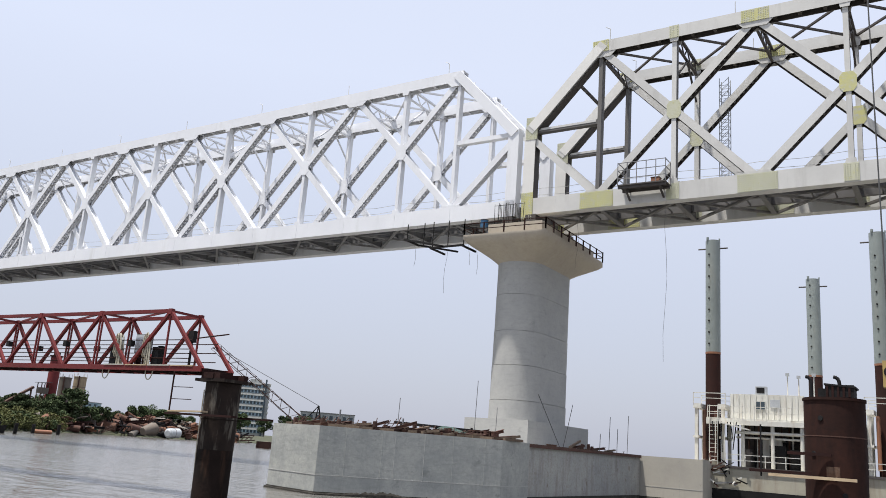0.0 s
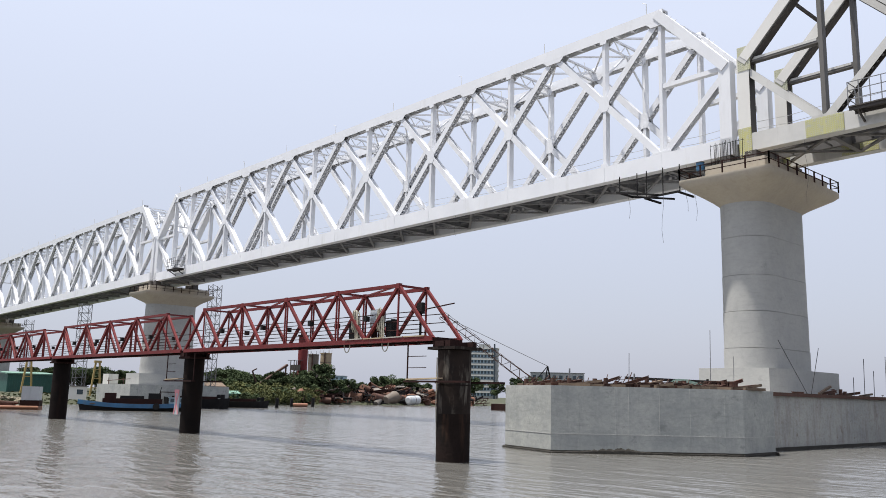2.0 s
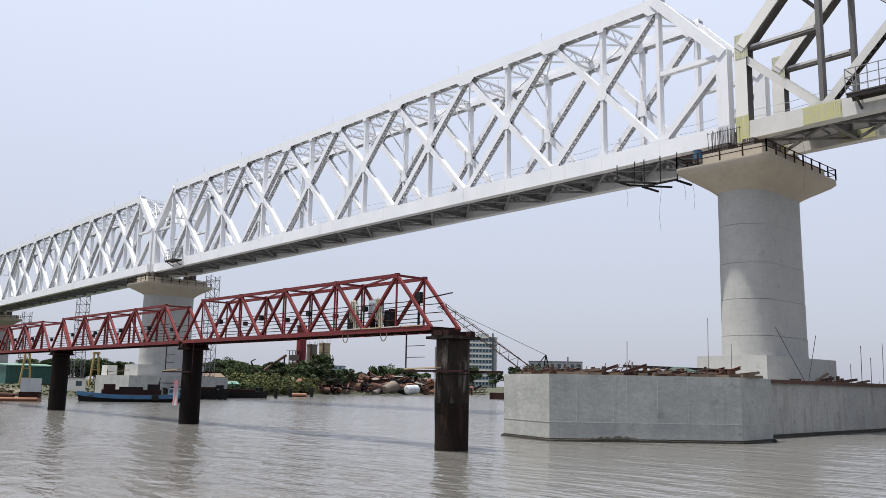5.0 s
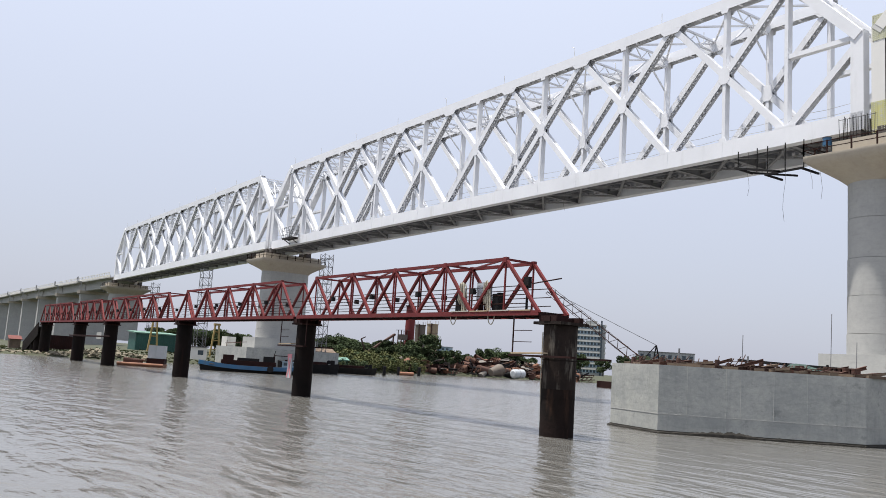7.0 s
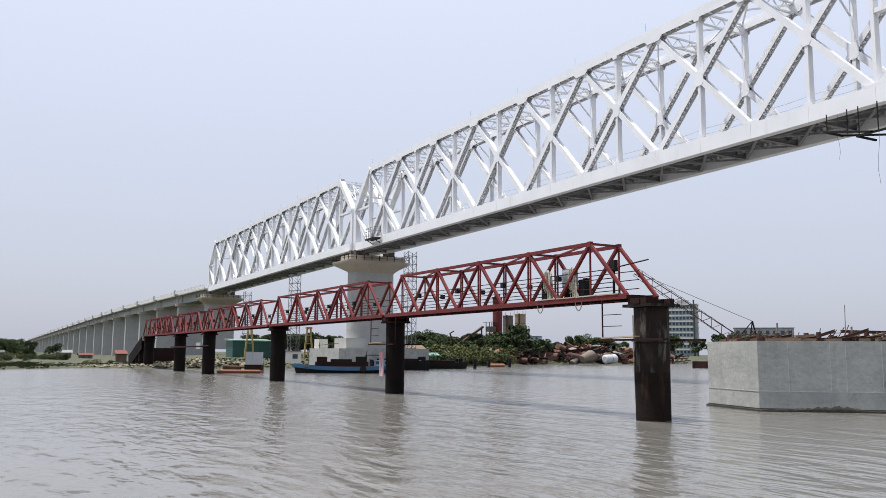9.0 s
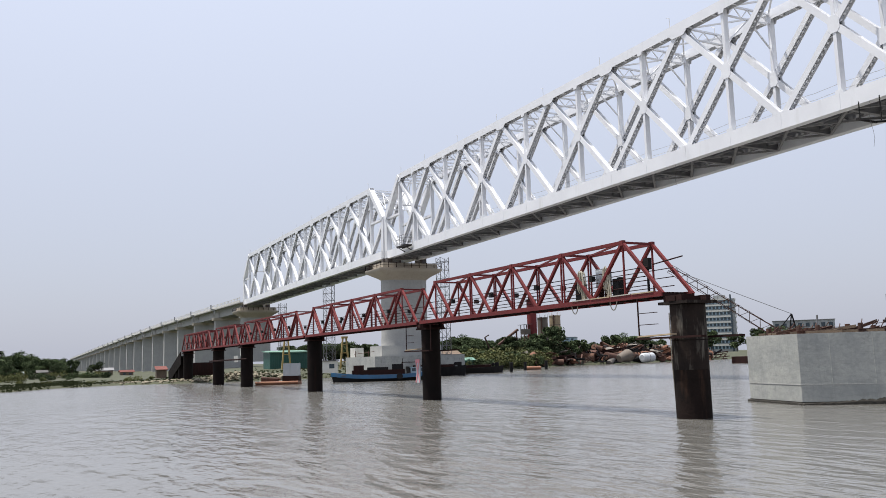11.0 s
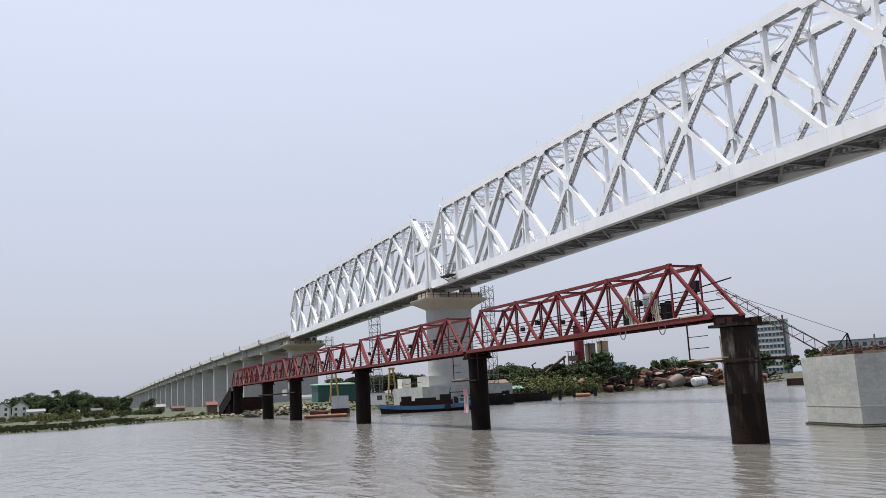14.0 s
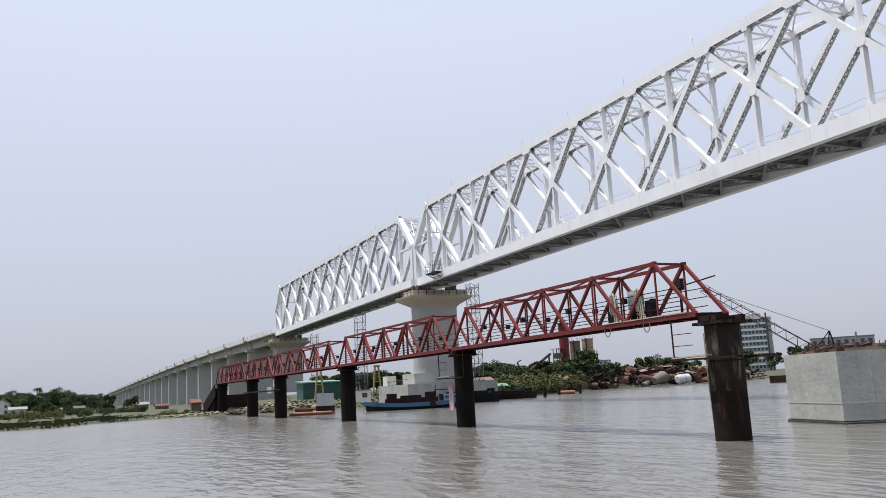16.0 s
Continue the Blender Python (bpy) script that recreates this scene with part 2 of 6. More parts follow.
_mix = _n.new("ShaderNodeMix")
_mix.data_type = "RGBA"
_mix.inputs["A"].default_value, _mix.inputs["B"].default_value = (0.100, 0.098, 0.091, 1), (0.142, 0.138, 0.128, 1)
_l.new(_wave(0.03, 0.05, 0.5, 4), _mix.inputs["Factor"])
_l.new(_mix.outputs["Result"], _b.inputs["Base Color"])
_prev = None
for sx, sy, turn, det, dist in ((0.10, 0.30, 0.95, 2, 0.07), (0.30, 0.85, 0.80, 2, 0.26), (0.75, 2.0, 1.05, 2, 0.11), (2.2, 5.5, 0.70, 2, 0.025)):
    bp = _n.new("ShaderNodeBump")
    bp.inputs["Distance"].default_value = dist
    patch = _n.new("ShaderNodeMapRange")
    patch.inputs["From Min"].default_value, patch.inputs["From Max"].default_value = 0.36, 0.66
    patch.inputs["To Min"].default_value, patch.inputs["To Max"].default_value = 0.4, 0.95
    _l.new(_wave(0.035 + sx * 0.02, 0.09, 0.7 + turn, 3), patch.inputs["Value"])
    _l.new(patch.outputs["Result"], bp.inputs["Strength"])
    _l.new(_wave(sx, sy, turn, det), bp.inputs["Height"])
    if _prev:
        _l.new(_prev.outputs[0], bp.inputs["Normal"])
    _prev = bp
_l.new(_prev.outputs[0], _b.inputs["Normal"])


# ---- mesh helpers ----
def beam(bm, a, b, w, h, up=(0, 0, 1)):
    """A bar from a to b, w across and h along up."""
    a, b = Vector(a), Vector(b)
    d = (b - a).normalized()
    s = d.cross(Vector(up))
    if s.length < 1e-4:
        s = d.cross(Vector((1, 0, 0)))
    s.normalize()
    u = s.cross(d)
    v = [bm.verts.new(p + s * (i * w / 2) + u * (j * h / 2)) for p in (a, b) for i, j in ((-1, -1), (1, -1), (1, 1), (-1, 1))]
    for f in ((3, 2, 1, 0), (4, 5, 6, 7), (0, 1, 5, 4), (1, 2, 6, 5), (2, 3, 7, 6), (3, 0, 4, 7)):
        bm.faces.new([v[i] for i in f])


def box(bm, x0, y0, z0, x1, y1, z1):
    beam(bm, ((x0 + x1) / 2, (y0 + y1) / 2, z0), ((x0 + x1) / 2, (y0 + y1) / 2, z1), abs(y1 - y0), abs(x1 - x0), (1, 0, 0))


def tube(bm, a, b, r, seg=10, r2=None, cap=True):
    a, b = Vector(a), Vector(b)
    d = (b - a).normalized()
    s = d.cross(Vector((0, 0, 1)) if abs(d.z) < 0.95 else Vector((1, 0, 0))).normalized()
    u = s.cross(d)
    rings = [[bm.verts.new(p + (s * math.cos(k * math.tau / seg) + u * math.sin(k * math.tau / seg)) * rr) for k in range(seg)] for p, rr in ((a, r), (b, r if r2 is None else r2))]
    for k in range(seg):
        f = bm.faces.new((rings[0][k], rings[0][(k + 1) % seg], rings[1][(k + 1) % seg], rings[1][k]))
        f.smooth = seg > 8
    if cap:
        for ring in rings:
            bm.faces.new([bm.verts.new(v.co) for v in ring])


def prism(bm, pts, z0, z1):
    """An upright prism on a plan outline."""
    lo, hi = [bm.verts.new((x, y, z0)) for x, y in pts], [bm.verts.new((x, y, z1)) for x, y in pts]
    n = len(pts)
    for k in range(n):
        bm.faces.new((lo[k], lo[(k + 1) % n], hi[(k + 1) % n], hi[k]))
    bm.faces.new(lo[::-1]), bm.faces.new(hi)


def thing(name, label, category, at=(0, 0, 0), group="", kind=""):
    e = new(name)
    e.location = at
    e.empty_display_size = 0.3
    return tagged(e, label, category, group, kind)


def part(name, bm, material, parent, label="", kind=""):
    me = bpy.data.meshes.new(name)
    bmesh.ops.recalc_face_normals(bm, faces=bm.faces)
    bm.to_mesh(me)
    bm.free()
    me.materials.append(material)
    ob = new(name, me)
    if parent:
        ob.parent = parent
    if label or kind:
        tagged(ob, label, "", "", kind)
    return ob


def P(name, material, parent, *shapes, label="", kind=""):
    """A part from a list of (function, arguments...)."""
    bm = bmesh.new()
    for fn, *args in shapes:
        fn(bm, *args)
    return part(name, bm, material, parent, label, kind)

# ---- river and banks ----
GRADE = 0.0095
bm = bmesh.new()
box(bm, -4000, -4000, -1.0, 4000, 4000, 0.0)
tagged(part("river", bm, WATER, None), "wide muddy brown river with small wind ripples", "river", kind="structure")

SHORE_Y = [-4000, -600, -200, -90, -66, -57, -51, -42, -30, -18, 0, 24, 48, 70, 120, 300, 900, 4000]
SHORE_X = [300, -40, -85, -97, -99, -96, -110, -115, -108, -107, -114, -112, -134, -146, -155, -230, -520, -2000]


def shore(y):
    return float(np.interp(y, SHORE_Y, SHORE_X)) + 1.6 * noise.noise(Vector((y * 0.13, 0.3, 0)))


def ground_z(x, y):
    d = shore(y) - x
    rise = float(np.interp(d, [-3, 0, 1.5, 6, 14, 40, 4000], [-0.8, -0.05, 0.5, 1.0, 1.5, 2.0, 2.4]))
    low = float(np.interp(d, [-3, 0, 1.0, 6, 40, 4000], [-0.8, -0.05, 0.35, 0.3, 0.35, 0.5]))
    f = float(np.interp(y - 0.18 * min(d, 200), [-40, -14], [0.0, 1.0]))
    rise = low + (rise - low) * f
    heap = 2.6 * math.exp(-((y - 92) / 34) ** 4) * math.exp(-((d - 9) / 6.5) ** 2)
    return rise + heap * (0.75 + 0.5 * noise.noise(Vector((x * 0.15, y * 0.15, 5)))) + min(max(d, 0), 8) / 8 * 0.35 * noise.noise(Vector((x * 0.11, y * 0.11, 2.0)))


ys = [-4000, -1500, -700, -300, -180] + [-130 + 2.5 * k for k in range(120)] + [180, 220, 300, 450, 700, 1200, 2200, 4000]
ds = [-3, -1, 0, 0.7, 1.5, 3, 5, 8, 11, 15, 20, 27, 36, 50, 70, 100, 150, 250, 500, 1200, 3500]
verts = [(shore(y) - d, y, ground_z(shore(y) - d, y)) for y in ys for d in ds]
nd = len(ds)
faces = [(i * nd + j, i * nd + j + 1, (i + 1) * nd + j + 1, (i + 1) * nd + j) for i in range(len(ys) - 1) for j in range(nd - 1)]
me = bpy.data.meshes.new("ground")
me.from_pydata(verts, [], faces)
for p in me.polygons:
    p.use_smooth = True
me.materials.append(GROUND)
tagged(new("ground", me), "low grassy and muddy river bank", "river bank", kind="structure")

# ---- steel truss spans ----
H, END, NP = 5.6, 0.8, 18          # panel, end post from the pier's axis, panels
W = 6.0                            # between the two trusses
ZB, ZT, ZM = 21.64, 34.12, 27.92    # chord centres and crossing height over the near pier
DB, DT = 1.33, 0.95                # chord depths


def trough(bm, a, b, width, depth, plate=0.05, closed=False):
    """A built-up member in a truss plane: two side plates and a web between them, or a cover along the top where closed."""
    a, b = Vector(a), Vector(b)
    n = (b - a).normalized().cross(Vector((0, 1, 0))).normalized()
    n = n if n.z > 0 else -n
    for s in (-1, 1):
        o = Vector((0, s * (depth / 2 - plate / 2), 0))
        beam(bm, a + o, b + o, width, plate, (0, 1, 0))
    c = n * (width / 2 - plate / 2 if closed else width * 0.08)
    beam(bm, a + c, b + c, plate, depth - 2 * plate, (0, 1, 0))


def lacing(bm, a, b, width, depth, pitch=0.48):
    """Batten plates across the open underside of a trough."""
    a, b = Vector(a), Vector(b)
    d = (b - a).normalized()
    n = d.cross(Vector((0, 1, 0))).normalized()
    n = n if n.z < 0 else -n
    count = int((b - a).length / pitch)
    for k in range(1, count):
        c = a.lerp(b, k / count) + n * (width / 2 - 0.06)
        beam(bm, c - d * 0.09, c + d * 0.09, 0.02, (depth - 0.1) * 0.36, (0, 1, 0))


def gusset(bm, c, outline, y, thick=0.05):
    """A flat plate in a truss plane at y, its outline in x and z about c."""
    lo = [bm.verts.new((c.x + dx, y - thick / 2, c.z + dz)) for dx, dz in outline]
    hi = [bm.verts.new((c.x + dx, y + thick / 2, c.z + dz)) for dx, dz in outline]
    bm.faces.new(lo), bm.faces.new(hi[::-1])
    n = len(outline)
    for i in range(n):
        bm.faces.new((lo[i], lo[(i + 1) % n], hi[(i + 1) % n], hi[i]))


def truss_span(name, label, painted, group):
    """A through truss from x = -END to -END - 18 panels, near plane y = 0. Grade follows the bridge."""
    body = WHITE if painted else GREY
    # primed span: shade on undersides, insides and post sides is put into the colour
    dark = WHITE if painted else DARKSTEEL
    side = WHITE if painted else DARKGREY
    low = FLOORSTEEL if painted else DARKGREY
    root = thing(name, label, "bridge span", group=group)

    def pt(k, y, z):
        x = -(END + H * k) + (0.0 if painted else 0.15 * min(NP - k, 4.0) * min(1.0, k / 6))
        return Vector((x, y, z + GRADE * x))

    def member(nm, pa, pb, width, depth, laced=True):
        """A laced diagonal: side plates, a cover dark as shade in the primed span, battens below."""
        bm = bmesh.new()
        rising = (pb.x - pa.x) * (pb.z - pa.z) > 0
        trough(bm, pa, pb, width, depth, closed=rising)
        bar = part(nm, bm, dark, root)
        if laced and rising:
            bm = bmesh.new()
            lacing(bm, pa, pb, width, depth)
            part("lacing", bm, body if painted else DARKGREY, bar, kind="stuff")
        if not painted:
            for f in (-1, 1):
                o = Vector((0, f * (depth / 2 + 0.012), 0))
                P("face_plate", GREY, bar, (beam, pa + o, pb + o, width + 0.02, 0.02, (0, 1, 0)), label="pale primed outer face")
        return bar

    zel = ZM + 0.15
    for y, sgn in ((0.0, -1), (W, 1)):
        P("bottom_chord", body, root, (beam, pt(-0.08, y, ZB), pt(NP + 0.08, y, ZB), 0.80, DB))
        bm = bmesh.new()
        trough(bm, pt(0.93, y, ZT), pt(NP - 0.93, y, ZT), DT, 0.80, closed=True)
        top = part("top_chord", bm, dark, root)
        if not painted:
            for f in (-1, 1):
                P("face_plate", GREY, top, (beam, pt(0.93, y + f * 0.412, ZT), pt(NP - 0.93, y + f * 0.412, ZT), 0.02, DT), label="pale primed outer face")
        bm = bmesh.new()
        for k in range(1, NP - 1):
            for f in (0.22, 0.5, 0.78):
                beam(bm, pt(k + f - 0.02, y, ZT - DT / 2 + 0.12), pt(k + f + 0.02, y, ZT - DT / 2 + 0.12), 0.68, 0.03)
        part("batten_plate", bm, dark, top, kind="stuff")
        for k in range(0, NP + 1):
            bm = bmesh.new()
            o = Vector((0, sgn * 0.406, 0))
            beam(bm, pt(k, y, ZB - DB / 2 + 0.02) + o, pt(k, y, ZB + DB / 2 - 0.02) + o, 0.05, 0.02, (0, 1, 0))
            part("splice_strip", bm, side if k % 2 else body, root)
        for e in (0, NP):
            q = 1 if e == 0 else -1
            bm = bmesh.new()
            beam(bm, pt(e, y, ZB - DB / 2), pt(e, y, zel + 0.3), 0.80, 0.95, (1, 0, 0))
            post = part("end_post", bm, body, root)
            bm = bmesh.new()
            beam(bm, pt(e - 0.02 * q, y, zel - 0.1), pt(e + q * 1.04, y, ZT + 0.2), 0.80, 0.95, (0, 1, 0))
            rk = part("raking_post", bm, body, root)
            for f in (0.06, 0.94):
                c = pt(e + q * f, y + sgn * 0.405, zel + (ZT - zel) * f)
                P("joint_seam", side, rk, (beam, c + Vector((-0.36 * q, 0, -0.36)), c + Vector((0.36 * q, 0, 0.36)), 0.02, 0.02, (0, 1, 0)))
            if not painted:
                ax = (pt(e + q, y, ZT) - pt(e, y, zel)).normalized()
                dn = ax.cross(Vector((0, 1, 0)))
                dn = (dn if dn.z < 0 else -dn) * 0.49
                # thin dark plates added as shade below the raking post and inside the end post
                P("soffit_plate", DARKSTEEL, rk, (beam, pt(e, y, zel - 0.1) + dn, pt(e + q, y, ZT) + dn, 0.03, 0.80, (0, 1, 0)), label="underside darkened as shade")
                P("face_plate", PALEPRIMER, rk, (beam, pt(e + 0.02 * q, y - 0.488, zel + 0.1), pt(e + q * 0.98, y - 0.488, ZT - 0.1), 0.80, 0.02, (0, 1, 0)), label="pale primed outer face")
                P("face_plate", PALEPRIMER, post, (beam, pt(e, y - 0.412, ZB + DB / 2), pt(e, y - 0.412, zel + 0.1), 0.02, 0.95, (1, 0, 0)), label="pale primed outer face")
                P("inner_plate", DARKSTEEL, post, (beam, pt(e, y, ZB + DB / 2) + Vector((-0.49 * q, 0, 0)), pt(e, y, zel - 0.3) + Vector((-0.49 * q, 0, 0)), 0.80, 0.03, (1, 0, 0)), label="inside face darkened as shade")
            P("hip_post", side, root, (beam, pt(e + q, y, ZB + 0.5), pt(e + q, y, ZT - 0.3), 0.60, 0.30, (1, 0, 0)))
            P("strut", side, root, (beam, pt(e, y, zel - 0.1), pt(e + q, y, zel - 0.1), 0.5, 0.36))
            if not painted:
                P("face_plate", body, root, (beam, pt(e + q * 0.08, y - 0.26, zel - 0.02), pt(e + q * 0.95, y - 0.26, zel - 0.02), 0.02, 0.18))
            member("diagonal", pt(e, y, zel - 0.6), pt(e + q, y, ZB + 0.4), 0.52, 0.62, False)
        for j in range(8):
            k0 = 1 + 2 * j
            for a, b in (((k0, ZT - 0.25), (k0 + 1, ZM)), ((k0 + 1, ZM), (k0 + 2, ZB + 0.35)), ((k0 + 2, ZT - 0.25), (k0 + 1, ZM)), ((k0 + 1, ZM), (k0, ZB + 0.35))):
                member("diagonal", pt(a[0], y, a[1]), pt(b[0], y, b[1]), 0.54, 0.62)
            for z0, z1 in ((ZB + 0.5, ZM), (ZM, ZT - 0.3)):
                P("post", side, root, (beam, pt(k0 + 1, y, z0), pt(k0 + 1, y, z1), 0.58, 0.30, (1, 0, 0)))
            if not painted:
                P("flange_plate", body, root, (beam, pt(k0 + 1, y - 0.30, ZB + DB / 2), pt(k0 + 1, y - 0.30, ZT - DT / 2), 0.02, 0.34, (1, 0, 0)))
            # crossing plates, both faces
            for s in (-1, 1):
                bm = bmesh.new()
                gusset(bm, pt(k0 + 1, y, ZM), ((-0.52, -0.40), (-0.30, -0.70), (0.30, -0.70), (0.52, -0.40), (0.52, 0.40), (0.30, 0.70), (-0.30, 0.70), (-0.52, 0.40)), y + s * (0.318 if painted else 0.345), 0.024)
                part("crossing_plate", bm, body if painted else (SPLICE if j % 2 == 0 else SPLICE_PALE), root)
        # gusset plates flush with the chords' faces
        for k in range(1, NP):
            big = k % 2 == 1
            for z, up in ((ZB + DB / 2, 1), (ZT - DT / 2, -1)):
                w0, w1, h = ((1.2, 0.78, 0.42) if up < 0 else (0.95, 0.8, 0.16)) if big else (0.36, 0.28, 0.3)
                for s in (-1, 1):
                    bm = bmesh.new()
                    gusset(bm, pt(k, y, z), ((-w0, 0), (w0, 0), (w1, h * up), (-w1, h * up)), y + s * 0.375)
                    part("gusset_plate", bm, body, root)
    # rods over the near top chord
        for k in range(1, NP, 2):
            bm = bmesh.new()
            f = k + (0.25 if k < NP - 1 else -0.1)
            tube(bm, pt(f, y, ZT + DT / 2), pt(f, y, ZT + DT / 2 + 1.15), 0.03, 6)
            if k % 4 == 1:
                tube(bm, pt(f, y, ZT + DT / 2 + 1.15), pt(f + 0.06, y - 0.1, ZT + DT / 2 + 1.3), 0.025, 6)
            part("lightning_rod", bm, GREY, root, "thin grey rod")
        # rope along the inside of the rail and near the deck edge
        bm = bmesh.new()
        for z in (ZB + DB / 2 + 0.55, ZB + DB / 2 + 1.1):
            for k in range(NP):
                a, b = pt(k, y + 0.5 * -sgn, z), pt(k + 1, y + 0.5 * -sgn, z)
                mid = (a + b) / 2 - Vector((0, 0, 0.12))
                beam(bm, a, mid, 0.025, 0.025), beam(bm, mid, b, 0.025, 0.025)
        part("guard_rope", bm, GREY, root)
    # top lateral bracing
    for k in range(1, NP):
        bm = bmesh.new()
        zt = ZT - 0.1
        beam(bm, pt(k, 0.4, zt + 0.25), pt(k, W - 0.4, zt + 0.25), 0.22, 0.16)
        beam(bm, pt(k, 0.4, zt - 0.75), pt(k, W - 0.4, zt - 0.75), 0.18, 0.14)
        for i in range(6):
            y0, y1 = 0.4 + (W - 0.8) * i / 6, 0.4 + (W - 0.8) * (i + 1) / 6
            za, zb = (zt + 0.2, zt - 0.7) if i % 2 else (zt - 0.7, zt + 0.2)
            beam(bm, pt(k, y0, za), pt(k, y1, zb), 0.09, 0.09)
        part("sway_frame", bm, dark, root)
        if k % 2 == 0:
            for s in (0, 1):
                bm = bmesh.new()
                ya, yb = (0.4, W / 2) if s == 0 else (W - 0.4, W / 2)
                beam(bm, pt(k, ya, ZT - 3.2), pt(k, yb, ZT - 0.85), 0.14, 0.12)
                part("knee_brace", bm, dark, root)
    for k in range(1, NP - 1):
        bm = bmesh.new()
        beam(bm, pt(k, 0.3, ZT), pt(k + 1, W - 0.3, ZT), 0.16, 0.14)
        beam(bm, pt(k, W - 0.3, ZT - 0.02), pt(k + 1, 0.3, ZT - 0.02), 0.16, 0.14)
        part("top_lateral", bm, dark, root)
    # portal frames in the raking planes
    for e in (0, NP):
        q = 1 if e == 0 else -1
        bm = bmesh.new()
        for f0, f1 in ((0.62, 0.62), (0.95, 0.95)) if not painted else ((0.35, 0.35), (0.95, 0.95)):
            beam(bm, pt(e + q * f0, 0.4, zel + (ZT - zel) * f0), pt(e + q * f1, W - 0.4, zel + (ZT - zel) * f1), 0.2, 0.2)
        for i in range(6 if painted else 0):
            fa, fb = (0.35, 0.95) if i % 2 else (0.95, 0.35)
            y0, y1 = 0.4 + (W - 0.8) * i / 6, 0.4 + (W - 0.8) * (i + 1) / 6
            beam(bm, pt(e + q * fa, y0, zel + (ZT - zel) * fa), pt(e + q * fb, y1, zel + (ZT - zel) * fb), 0.12, 0.12)
        part("portal_frame", bm, dark, root)
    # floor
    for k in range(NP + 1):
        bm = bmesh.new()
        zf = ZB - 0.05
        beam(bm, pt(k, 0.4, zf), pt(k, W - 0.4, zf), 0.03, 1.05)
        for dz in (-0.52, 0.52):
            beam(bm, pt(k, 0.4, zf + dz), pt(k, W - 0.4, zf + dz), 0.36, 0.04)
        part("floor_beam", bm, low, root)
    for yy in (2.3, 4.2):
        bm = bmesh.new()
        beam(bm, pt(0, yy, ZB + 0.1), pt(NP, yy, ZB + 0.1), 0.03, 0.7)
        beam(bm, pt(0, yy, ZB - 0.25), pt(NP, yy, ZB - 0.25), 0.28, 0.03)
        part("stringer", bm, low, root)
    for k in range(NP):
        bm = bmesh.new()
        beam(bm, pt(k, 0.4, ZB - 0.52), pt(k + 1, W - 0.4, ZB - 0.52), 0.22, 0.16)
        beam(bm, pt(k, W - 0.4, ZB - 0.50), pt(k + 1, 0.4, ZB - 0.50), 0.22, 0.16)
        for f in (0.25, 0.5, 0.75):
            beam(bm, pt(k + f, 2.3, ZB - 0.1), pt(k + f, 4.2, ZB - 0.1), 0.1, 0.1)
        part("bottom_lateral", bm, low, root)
    bm = bmesh.new()
    if painted:
        for i in range(168):
            k = (i + 0.5) * NP / 168
            beam(bm, pt(k, 1.1, ZB + 0.55), pt(k, W - 1.1, ZB + 0.55), 0.27, 0.2)
        for yy in (2.41, 4.09):
            beam(bm, pt(0, yy, ZB + 0.72), pt(NP, yy, ZB + 0.72), 0.07, 0.14)
        for y0, y1 in ((0.42, 1.0), (W - 1.0, W - 0.42)):
            for k in range(NP):
                beam(bm, pt(k + 0.03, (y0 + y1) / 2, ZB + 0.5), pt(k + 0.97, (y0 + y1) / 2, ZB + 0.5), y1 - y0, 0.04)
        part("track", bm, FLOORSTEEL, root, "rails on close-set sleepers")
    else:
        for k in range(NP):
            for yy in (1.25, 5.2):
                beam(bm, pt(k + 0.05, yy, ZB + 0.45), pt(k + 0.62, yy, ZB + 0.45), 1.2, 0.05)
        part("deck_plates", bm, DARKSTEEL, root)
    return root


span_a = truss_span("truss_span", "white painted steel railway truss span with crossed diagonals", True, "bridge spans")
copy_thing(span_a, pose(-102.4, 0, -0.70))
span_g = truss_span("truss_span", "unpainted grey primed steel truss span with yellow bolted joints", False, "bridge spans")
span_g.matrix_basis = pose(102.32, 0, 0.92)


def splice(k, y, z, w, h, material, parent):
    """A bolted splice plate on the outer face of a chord of the primed span, k panels from the pier."""
    x = END + H * k + 0.15 * min(k, 4.0) * min(1.0, (NP - k) / 6)
    root_x = x - 102.4
    zz = z + GRADE * root_x
    for s in (-1, 1):
        bm = bmesh.new()
        beam(bm, (root_x - w / 2, y + s * 0.425, zz + GRADE * -w / 2), (root_x + w / 2, y + s * 0.425, zz + GRADE * w / 2), 0.04, h)
        ob = part("splice_plate", bm, material, parent)
        if s > 0:
            continue
        bm = bmesh.new()
        nx, nz = max(int(w / 0.15), 2), max(int(h / 0.13), 2)
        for i in range(nx):
            if i == nx // 2:
                continue
            for j in range(nz):
                cx, cz = root_x - w / 2 + (i + 0.5) * w / nx, zz - h / 2 + (j + 0.5) * h / nz
                box(bm, cx - 0.028, y - 0.462, cz - 0.028, cx + 0.028, y - 0.444, cz + 0.028)
        part("bolt", bm, BOLT, ob, kind="stuff")


